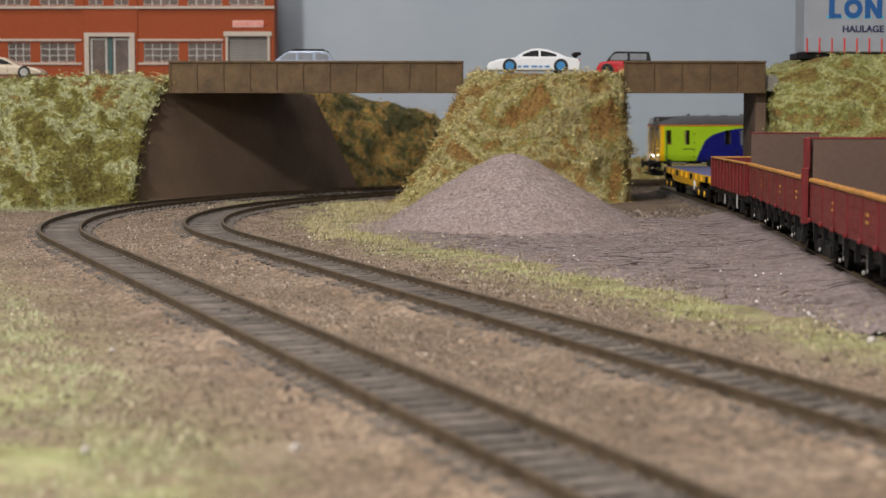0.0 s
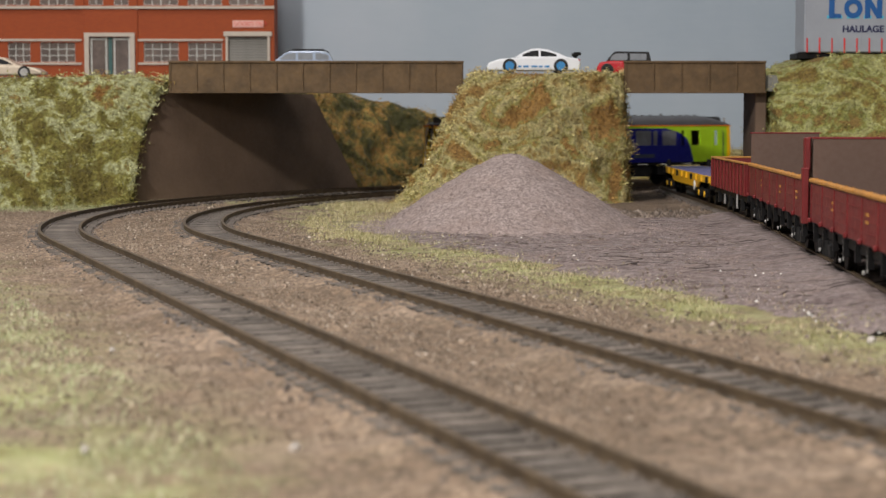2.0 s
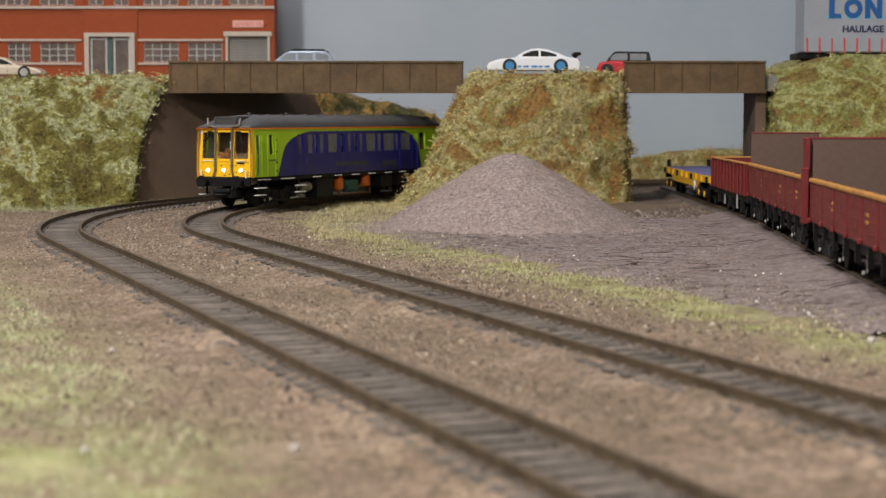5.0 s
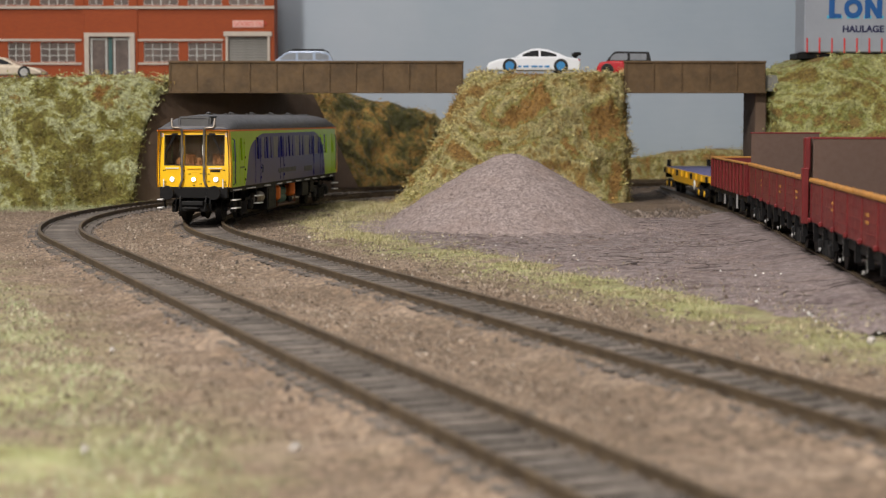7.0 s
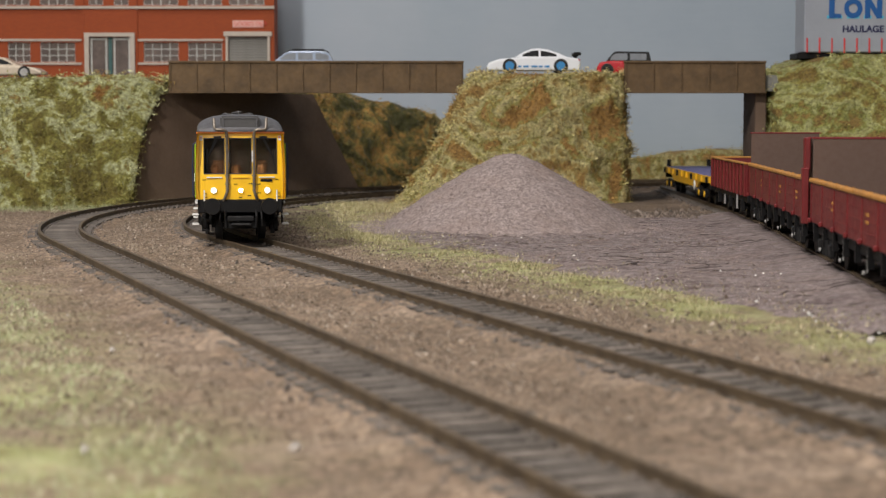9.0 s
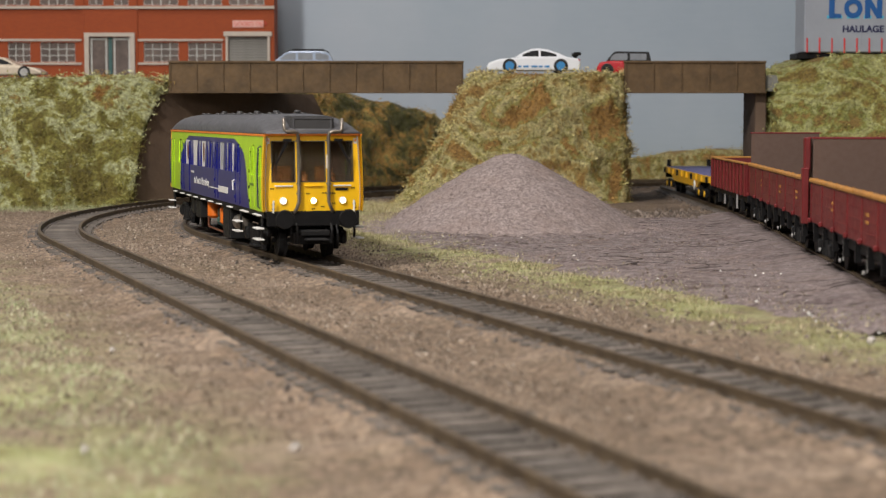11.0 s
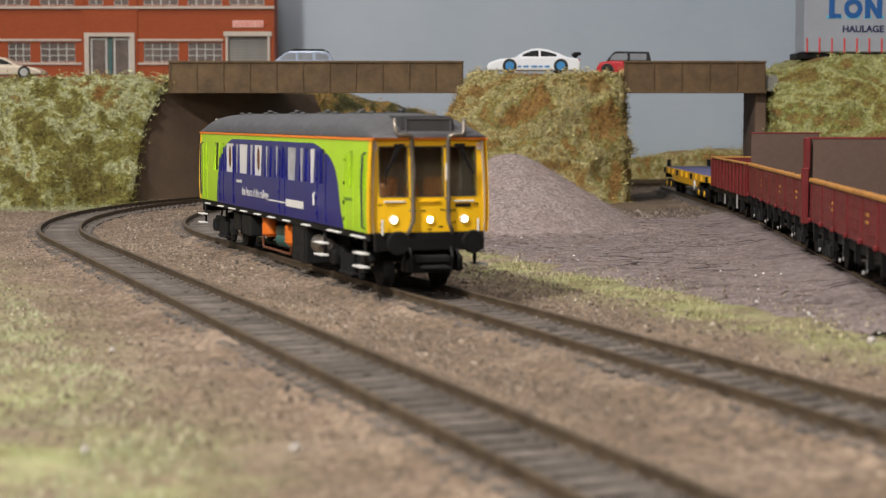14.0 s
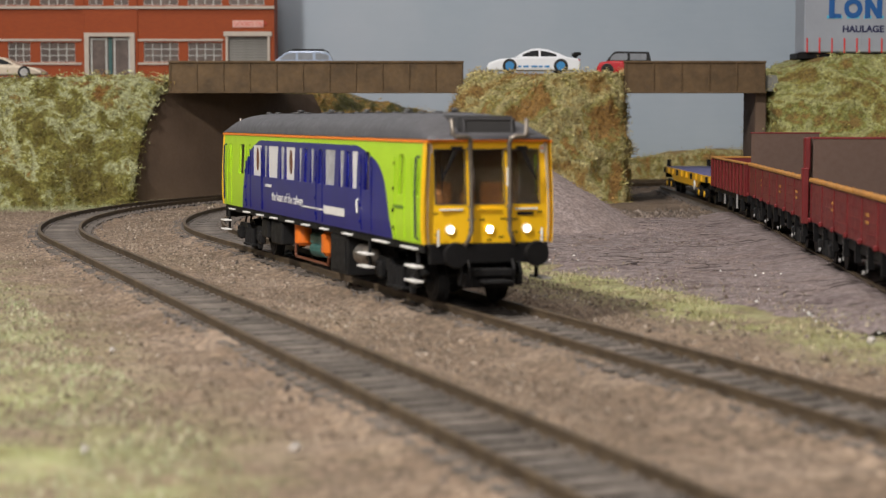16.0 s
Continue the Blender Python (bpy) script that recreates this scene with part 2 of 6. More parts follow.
EARTH = earth_material()
BALLAST = gravel_material("track_ballast", (0.065, 0.055, 0.050), (0.165, 0.142, 0.130), (0.32, 0.285, 0.265), (0.14, 0.115, 0.098))
HEAP = gravel_material("heap_gravel", (0.165, 0.132, 0.130), (0.295, 0.245, 0.24), (0.45, 0.385, 0.37), (0.25, 0.188, 0.168))
YARD = yard_material()
OLIVE_TONES = ((0.37, 0.22, 0.07), (0.48, 0.37, 0.14), (0.64, 0.58, 0.31), (0.39, 0.36, 0.12), (0.43, 0.25, 0.08))
GREEN_TONES = ((0.28, 0.20, 0.06), (0.36, 0.34, 0.10), (0.55, 0.56, 0.27), (0.31, 0.33, 0.095), (0.33, 0.22, 0.07))
PALE_TONES = ((0.20, 0.17, 0.04), (0.33, 0.32, 0.09), (0.66, 0.70, 0.44), (0.38, 0.36, 0.12), (0.34, 0.17, 0.05))
RUST_TONES = ((0.09, 0.09, 0.028), (0.24, 0.19, 0.055), (0.50, 0.29, 0.085), (0.32, 0.27, 0.09), (0.13, 0.12, 0.04))
FLOCK_GREEN = flock_material("flock_olive_green", GREEN_TONES)
FLOCK_RUST = flock_material("flock_rust", RUST_TONES)
FLOCK = flock_material("flock_green_rust", OLIVE_TONES)
FLOCK_PALE = flock_material("flock_pale_green", PALE_TONES)
STRAW = fibre_material("grass_fibre", [(0.0, (0.15, 0.15, 0.055)), (0.3, (0.28, 0.28, 0.12)), (0.55, (0.41, 0.41, 0.20)), (0.8, (0.54, 0.49, 0.29)), (0.93, (0.66, 0.58, 0.40)), (1.0, (0.32, 0.19, 0.08))])
GREENF = fibre_material("grass_fibre_green", [(0.0, (0.19, 0.23, 0.10)), (0.4, (0.36, 0.42, 0.21)), (0.75, (0.52, 0.55, 0.35)), (1.0, (0.64, 0.57, 0.44))])
STRAWPALE = fibre_material("pale_straw_fibre", [(0.0, (0.24, 0.21, 0.09)), (0.35, (0.40, 0.38, 0.18)), (0.7, (0.58, 0.52, 0.30)), (0.92, (0.70, 0.63, 0.44)), (1.0, (0.36, 0.20, 0.08))])
TUFT = clump_material("scatter_clump", OLIVE_TONES)
TUFT_GREEN = clump_material("scatter_clump_green", GREEN_TONES)
TUFT_RUST = clump_material("scatter_clump_rust", RUST_TONES)
TUFT_PALE = clump_material("scatter_clump_pale", PALE_TONES)
# near-black bed: the shade in the slots between sleepers, put into the colour
SLOT_SHADE = gravel_material("shaded_track_bed", (0.012, 0.010, 0.009), (0.026, 0.022, 0.019), (0.055, 0.047, 0.042), (0.022, 0.018, 0.015))
FILLER = gravel_material("bed_filler", (0.055, 0.048, 0.044), (0.105, 0.093, 0.084), (0.19, 0.17, 0.156), (0.09, 0.078, 0.07))
RAIL = rail_material()
SLEEPER = sleeper_material()
SKY = sky_material()
DARKCARD = paint("dark_brown_card", (0.145, 0.097, 0.068), 0.75, 0, 0.18, 45)
GIRDER = paint("brown_girder_paint", (0.115, 0.070, 0.030), 0.7, 0, 0.28, 12)
ROADGREY = paint("road_grey", (0.22, 0.22, 0.21), 0.9, 0, 0.15, 20)
BLACK = paint("black_plastic", (0.007, 0.007, 0.008), 0.6, 0, 0.2, 6, 0.2)
GREYBLK = paint("underframe_grey", (0.012, 0.012, 0.013), 0.6, 0, 0.25, 6, 0.2)
WHITE = paint("white_paint", (0.75, 0.75, 0.74), 0.5, 0, 0.04)
STEEL = paint("steel_tube", (0.26, 0.23, 0.20), 0.4, 0.7, 0.25, 5)
PANE = clear("window_glass")
WALLP = paint("room_wall_paint", (0.80, 0.78, 0.75), 0.9, 0, 0.05, 300)

# ---- the room that closes the place ----
for nm, c, s in (("wall_south", (0, -1900, 300), (5200, 60, 2800)), ("wall_west", (-2570, 400, 300), (60, 4540, 2800)),
                 ("wall_east", (2570, 400, 300), (60, 4540, 2800)), ("wall_north", (0, 2700, 300), (5200, 60, 2800)),
                 ("ceiling", (0, 400, 1730), (5200, 4660, 60)), ("floor", (0, 400, -1130), (5200, 4660, 60))):
    tagged(part(nm, box(B(), c, s), WALLP), "plain pale painted surface of the exhibition room", nm.split("_")[0], kind="structure")

bm = B()
box(bm, (0, 1606, 330), (2600, 12, 700))
tagged(part("backdrop", bm, SKY), "pale blue-grey painted sky board behind the layout", "backdrop", kind="structure")


# ---- the ground: one sheet of scatter over the baseboard ----
def rough(x, y, a=1.0):
    v = Vector((x, y, 0))
    return a * (noise.noise(v / 60) * 1.3 + noise.noise(v / 14) * 0.55 + noise.noise(v / 4) * 0.35)


def track_gap(x, y):
    """Distance from the nearer running track's centre."""
    p = np.array((x, y))
    return min(np.hypot(*(INNER.p - p).T).min(), np.hypot(*(OUTER.p - p).T).min())


def ground():
    verts, faces = [], []
    ys = [-200 + 8 * i for i in range(40)]
    while ys[-1] < 1690:
        ys.append(ys[-1] + (5 if ys[-1] < 1300 else 20))
    xs = [-1300 + 50 * i for i in range(19)]
    while xs[-1] < 390:
        xs.append(xs[-1] + 5)
    while xs[-1] < 1300:
        xs.append(xs[-1] + 50)
    for y in ys:
        for x in xs:
            g = track_gap(x, y) if abs(x) < 420 else 99
            z = -4.6 + rough(x, y, 0.8)
            if g < 26:
                k = min(1.0, (26 - g) / 8)
                z = z * (1 - k) - (3.6 if g > 17 else 5.6) * k
            verts.append((x, y, min(z, -3.3)))
    n = len(xs)
    for j in range(len(ys) - 1):
        for i in range(n - 1):
            a = j * n + i
            faces.append((a, a + 1, a + n + 1, a + n))
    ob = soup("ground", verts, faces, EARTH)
    for p in ob.data.polygons:
        p.use_smooth = True
    tagged(ob, "brown scatter earth with worn pale green flock", "ground", kind="structure")


ground()


def slab_from(name, pts, z0, z1, mat, label, cat):
    bm = B()
    prism(bm, pts, z0, z1, "z")
    return tagged(part(name, bm, mat), label, cat, kind="structure")


# the yard between the grass strip and the siding, a rough plaster sheet
def yard_z(x, y):
    """Height of the plaster: lumpy, split by cracks, brought up round the rails of the siding."""
    lo = yard_edge(y)
    u = (x - lo) / (235 - lo)
    e = min(1.0, u * 14, (1014 - y) / 50)
    v = Vector((x, y, 5))
    crack = abs(noise.noise(Vector(((x + 0.5 * y) / 34, (y - 0.4 * x) / 24, 2))) + 0.35 * noise.noise(Vector((x / 9, y / 7, 8))))
    z = -5.2 + e * 2.2 + noise.noise(v / 22) * 0.7 + noise.noise(v / 7) * 0.45 + noise.noise(v / 3) * 0.4 - (1.3 if crack < 0.03 else 0)
    off = abs(x - np.interp(y, SIDING.p[:, 1], SIDING.p[:, 0]))
    k = min(1.0, max(0.0, (30 - off) / 14)) * min(1.0, (1014 - y) / 30)
    if k <= 0:
        return min(z, -1.7)
    flange = abs(off - GAUGE / 2 + 1.6) < 1.4
    return min(z * (1 - k) + k * ((-2.2 if flange else -0.75) + 0.35 * noise.noise(v / 3)), -0.35)


def yard_edge(y):
    lo = 255 * 1.062 - y * 0.3576 + 14 * noise.noise(Vector((y / 30, 3, 0)))
    return max(lo, -40 + (y - 860) * 0.35) if y > 860 else lo


def yard():
    verts, faces, idx = [], [], {}
    NI, NJ = 120, 260
    for j in range(NJ):
        y = 400 + j * 2.36
        lo = yard_edge(y)
        for i in range(NI):
            x = lo + (235 - lo) * i / (NI - 1)
            idx[i, j] = len(verts)
            verts.append((x, y, yard_z(x, y)))
    for j in range(NJ - 1):
        for i in range(NI - 1):
            faces.append((idx[i, j], idx[i + 1, j], idx[i + 1, j + 1], idx[i, j + 1]))
    ob = soup("yard_surface", verts, faces, YARD)
    for p in ob.data.polygons:
        p.use_smooth = True
    tagged(ob, "mauve-grey rough plaster yard surface with cracks", "pavement", kind="structure")


yard()


def yard_cracks():
    """Lifted, dirt-filled edges where the plaster has split."""
    r = random.Random(31)
    fv, ff = [], []
    for _ in range(60):
        y = 470 + 510 * r.random() ** 0.6
        x = r.uniform(yard_edge(y) + 14, 0.21 * y)
        a = r.gauss(0.15, 0.35)
        w, h = r.uniform(0.4, 1.0), r.uniform(0.15, 0.5)
        n = r.randint(3, 10)
        for i in range(n + 1):
            k = math.sin(math.pi * (i + 0.4) / (n + 0.8))
            z = yard_z(x, y)
            fv += [(x, y - w * k, z - 0.1), (x, y - 0.1, z + h * k), (x, y + w * k, z - 0.1)]
            if i:
                q = len(fv) - 6
                ff += [(q, q + 3, q + 4, q + 1), (q + 1, q + 4, q + 5, q + 2)]
            a += r.gauss(0, 0.35)
            x, y = x + 3.0 * math.cos(a), y + 3.0 * math.sin(a)
    tagged(soup("plaster_cracks", fv, ff, paint("crack_dirt", (0.075, 0.058, 0.056), 0.85, 0, 0.3)), "dark ragged cracks in the plaster yard", "cracks", kind="stuff")


yard_cracks()


# ---- track ----
def rail_part(line, off, s0, s1, parent):
    """A flat-bottomed rail swept along the line."""
    prof = [(-1.1, -3.4), (1.1, -3.4), (1.1, -2.9), (0.35, -2.6), (0.35, -0.8), (0.62, -0.6), (0.62, 0), (-0.62, 0), (-0.62, -0.6), (-0.35, -0.8), (-0.35, -2.6), (-1.1, -2.9)]
    verts, faces = [], []
    n, m = int((s1 - s0) / 6), len(prof)
    for i in range(n + 1):
        s = s0 + (s1 - s0) * i / n
        p, d = line.at(s), line.dir(s)
        for a, z in prof:
            verts.append((p[0] - d[1] * (off + a), p[1] + d[0] * (off + a), z))
    for i in range(n):
        for k in range(m):
            faces.append((i * m + k, i * m + (k + 1) % m, (i + 1) * m + (k + 1) % m, (i + 1) * m + k))
    return soup("rail", verts, faces, RAIL, parent)


def sleeper_mesh():
    bm = B()
    box(bm, (0, 0, -2.95), (4.6, 29, 1.2), 0.3)
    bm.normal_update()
    # sides take the near-black bed colour, as painted shade; tops keep the plastic
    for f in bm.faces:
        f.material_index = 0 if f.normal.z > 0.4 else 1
    for s in (-1, 1):
        for q in (-1, 1):
            box(bm, (0, s * GAUGE / 2 + q * 1.5, -2.15), (2.2, 1.3, 0.8), 0.2)
    return mesh_of("sleeper", bm, [SLEEPER, SLOT_SHADE])


SLEEPER_ME = sleeper_mesh()
SLEEPERS = []


def track(label, line, s0, s1):
    t = thing("railway_track", label, "railway track", kind="thing")
    for o in (-GAUGE / 2, GAUGE / 2):
        rail_part(line, o, s0, s1, t)
    s = s0 + 3
    while s < s1:
        p, d = line.at(s), line.dir(s)
        SLEEPERS.append((t, mm(p[0], p[1], random.uniform(-0.08, 0.08), math.degrees(math.atan2(d[1], d[0])) + random.uniform(-1, 1))))
        s += 7.8
    return t


LAST_IN, LAST_OUT = INNER.s[-1] - 190, OUTER.s[-1] - 190
T_IN = track("inner running track, rusty rails on brown plastic sleepers", INNER, 120, LAST_IN)
T_OUT = track("outer running track, rusty rails on weathered brown sleepers", OUTER, 120, LAST_OUT)
T_SID = track("siding track under the parked wagons beside the yard", SIDING, 10, SIDING.s[-1])


def shaded_track_bed(line, s0, s1, t):
    """The bed between and under the sleepers: painted flush in some stretches, open in others, where near-black colour
    stands for the shade between sleepers.
    """
    prof = [(-24, -5.6), (-19, -4.0), (-14.7, -2.7), (-10.9, -2.2), (-7.5, -2.7), (-3, -2.66), (3, -2.66), (7.5, -2.7), (10.9, -2.2), (14.7, -2.7), (19, -4.0), (24, -5.6)]
    verts, faces, full = [], [], []
    n, m = int((s1 - s0) / 0.78), len(prof)
    for i in range(n + 1):
        s = s0 + (s1 - s0) * i / n
        p, d = line.at(s), line.dir(s)
        gap = 1.0 if abs((s - 120 - 3) % 7.8 - 3.9) < 1.5 else 0.0
        for a, z in prof:
            fill = min(1.0, max(0.0, 0.12 + 1.8 * noise.noise(Vector((s / 70, a / 14, 6))) + 0.8 * noise.noise(Vector((s / 6, a / 4, 3)))))
            q = a + (1.6 * noise.noise(Vector((s / 7, a, 1))) if abs(a) > 15 else 0)
            dz = 0.3 * noise.noise(Vector((s / 2.5, a / 2, 4))) if abs(a) > 9 else 0.1 * noise.noise(Vector((s / 1.5, a / 2, 4)))
            if abs(a) > 10:
                dz += 0.9 * noise.noise(Vector((s / 16, a / 9, 5))) - (0.5 if a > 0 else 0.1)
            if abs(a) < 9:
                dz += 0.36 * fill - 1.5 * (1 - fill) * gap
            full.append(fill)
            verts.append((p[0] - d[1] * q, p[1] + d[0] * q, z + dz))
    for i in range(n):
        for k in range(m - 1):
            faces.append((i * m + k, (i + 1) * m + k, (i + 1) * m + k + 1, i * m + k + 1))
    ob = soup("ballast_bed", verts, faces, SLOT_SHADE, t)
    ob.data.materials.append(EARTH)
    ob.data.materials.append(FILLER)
    for p in ob.data.polygons:
        if p.index % (m - 1) in (0, 1, 2, m - 4, m - 3, m - 2):
            p.material_index = 1
        else:
            p.material_index = 2 if sum(full[k] for k in p.vertices) > 2.0 else 0


def ballast(line, s0, s1, seed, name, n):
    """Loose stones between and beside the sleepers."""
    r = random.Random(seed)
    verts, faces = [], []
    for _ in range(n):
        s = r.uniform(s0, s1)
        off = r.choice((-1, 1)) * (GAUGE / 2 + (abs(r.gauss(2.2, 2.6)) if r.random() < 0.6 else -abs(r.gauss(1.6, 1.0))))
        if abs(abs(off) - GAUGE / 2) < 1.2:
            continue
        p, d = line.at(s), line.dir(s)
        x, y = p[0] - d[1] * off, p[1] + d[0] * off
        q = r.uniform(0.35, 1.15)
        z = -2.65 + r.uniform(-0.5, 0.2) - 0.12 * max(0, abs(off) - 14)
        k = len(verts)
        a = r.uniform(0, 6.28)
        for dx, dy, dz in ((1, 0, -0.5), (-0.5, 0.87, -0.4), (-0.5, -0.87, -0.5), (0.1, 0.1, 0.8)):
            verts.append((x + q * (dx * math.cos(a) - dy * math.sin(a)), y + q * (dx * math.sin(a) + dy * math.cos(a)), z + q * dz))
        faces += [(k, k + 1, k + 3), (k + 1, k + 2, k + 3), (k + 2, k, k + 3)]
    ob = soup(name, verts, faces, BALLAST)
    tagged(ob, "loose brown-grey ballast stones packed among the sleepers", "ballast", kind="stuff")


shaded_track_bed(INNER, 700, LAST_IN, T_IN)
shaded_track_bed(OUTER, 700, LAST_OUT, T_OUT)
shaded_track_bed(SIDING, 640, SIDING.s[-1] - 5, T_SID)
ballast(INNER, 900, LAST_IN, 3, "track_ballast", 9000)
ballast(OUTER, 900, LAST_OUT, 4, "track_ballast", 9000)
ballast(SIDING, 640, SIDING.s[-1], 5, "track_ballast", 2200)


# ---- embankments ----
def resample(poly, n):
    p = [Vector((*q, 0)) for q in poly]
    seg = [(p[(i + 1) % len(p)] - p[i]).length for i in range(len(p))]
    tot, out, i, acc = sum(seg), [], 0, 0.0
    for k in range(n):
        d = tot * k / n
        while d > acc + seg[i]:
            acc += seg[i]
            i += 1
        out.append(p[i].lerp(p[(i + 1) % len(p)], (d - acc) / seg[i]))
    return out


def bank(name, base, top, z0, z1, mat, label, bulge=0.0, rowsn=34, n=240, lump=4.6, clumps=2600, seed=1, tuft=None):
    """A lumpy scatter-covered bank between a base outline and a top outline with as many corners; tufts stuck all over it."""
    r = random.Random(seed)
    k = len(base)
    per = max(6, n // k)
    lo, hi = [], []
    for i in range(k):
        for j in range(per):
            u = j / per
            lo.append(Vector((*base[i], 0)).lerp(Vector((*base[(i + 1) % k], 0)), u))
            hi.append(Vector((*top[i], 0)).lerp(Vector((*top[(i + 1) % k], 0)), u))
    n = len(lo)
    cx = sum(hi, Vector()) / n
    verts, faces = [], []
    zs = z1 if callable(z1) else (lambda x, y: z1)
    rings = rowsn + 7
    for a in range(rings):
        for i in range(n):
            if a <= rowsn:
                u = a / rowsn
                q = lo[i].lerp(hi[i], u ** (1 + bulge))
                z = z0 + (zs(hi[i].x, hi[i].y) - z0) * math.sin(u * math.pi / 2) ** 1.15
            else:
                u = (a - rowsn) / 6
                q = hi[i].lerp(cx, u)
                z = zs(q.x, q.y)
            v = Vector((q.x, q.y, z))
            out = (lo[i] - cx).normalized()
            d = lump * (1.1 * noise.noise(v / 40) + noise.noise(v / 20) + 0.6 * noise.noise(v / 8) + 0.6 * noise.noise(v / 3.3))
            if a > rowsn:
                v.z += d * 0.25
            else:
                v += out * d + Vector((0, 0, d * 0.35 if a else 0))
            verts.append(tuple(v))
    for a in range(rings - 1):
        for i in range(n):
            faces.append((a * n + i, a * n + (i + 1) % n, (a + 1) * n + (i + 1) % n, (a + 1) * n + i))
    t = thing(name, label, "embankment")
    ob = soup("scatter_slope", verts, faces, mat, t)
    for p in ob.data.polygons:
        p.use_smooth = True
    fv, ff = [], []
    for _ in range(clumps):
        a, i = r.randrange(rowsn + 2), r.randrange(n)
        c = Vector(verts[a * n + i])
        if c.y > cx.y + 60:
            continue
        out = (lo[i] - cx).normalized()
        for _ in range(r.randint(4, 9)):
            p = c + Vector((r.gauss(0, 1.6), r.gauss(0, 1.6), r.gauss(0, 1.6)))
            d = (out * r.uniform(-0.2, 1.0) + Vector((r.uniform(-1, 1), r.uniform(-1, 1), r.uniform(-0.6, 1.0)))).normalized() * (r.uniform(0.9, 2.8) if r.random() < 0.85 else r.uniform(2, 4.2))
            w = d.orthogonal().normalized() * r.uniform(0.2, 0.5)
            k2 = len(fv)
            fv += [tuple(p - w), tuple(p + w), tuple(p + d)]
            ff.append((k2, k2 + 1, k2 + 2))
    tagged(soup("scatter_clump", fv, ff, tuft or TUFT, t), kind="stuff")
    return t


bank("grassy_hill", [(-52, 1130), (-28, 1088), (40, 1105), (120, 1167), (122, 1235), (120, 1292), (24, 1285), (-4, 1215)],
     [(23, 1190), (27, 1174), (62, 1170), (114, 1176), (118, 1235), (112, 1284), (32, 1275), (25, 1220)],
     -5, 78, FLOCK, "steep hill of olive and rust scatter between the bridges", -0.55, clumps=3000, seed=2)
bank("grassy_bank", [(-520, 1010), (-330, 1045), (-262, 1080), (-193, 1122), (-206, 1238), (-236, 1420), (-400, 1480), (-520, 1480)],
     [(-520, 1150), (-330, 1165), (-258, 1172), (-173, 1189), (-180, 1235), (-222, 1410), (-400, 1470), (-520, 1470)],
     -5, lambda x, y: 73.5 + 2.5 * min(1, max(0, (x + 330) / 100)), FLOCK_PALE, "tall bank of pale green and rust scatter beside the tunnel mouth", 0.1, clumps=5200, seed=3, tuft=TUFT_PALE)
bank("grassy_bank", [(208, 1140), (300, 1085), (430, 1040), (640, 1000), (640, 1330), (430, 1330), (300, 1330), (212, 1290)],
     [(214, 1188), (300, 1165), (430, 1150), (640, 1130), (640, 1325), (430, 1325), (300, 1325), (216, 1285)],
     -5, lambda x, y: 80 + 9 * min(1, max(0, (x - 215) / 30)), FLOCK_GREEN, "bank of olive scatter behind the parked red wagons", 0.1, clumps=3000, seed=4, tuft=TUFT_GREEN)
bank("grassy_bank", [(-110, 1360), (-78, 1362), (-48, 1392), (8, 1430), (30, 1470), (20, 1560), (-60, 1570), (-160, 1500)],
     [(-116, 1372), (-98, 1376), (-74, 1410), (-28, 1450), (-14, 1480), (-20, 1550), (-70, 1560), (-158, 1490)],
     -5, lambda x, y: 74 - 0.26 * max(0, x + 100), FLOCK_RUST, "rust and olive scatter bank behind the bridge", 0.1, clumps=800, seed=5, tuft=TUFT_RUST)

# low bushes behind the far line
bank("low_bushes", [(95, 1560), (140, 1545), (185, 1548), (240, 1540), (300, 1550), (300, 1600), (190, 1610), (95, 1600)],
     [(100, 1575), (140, 1568), (185, 1566), (235, 1562), (290, 1570), (290, 1590), (190, 1595), (105, 1590)],
     -5, lambda x, y: 6 + 16 * max(0, min(1, (x - 90) / 130)), FLOCK, "low hazy green bushes before the sky board", 0.0, clumps=900, seed=6)


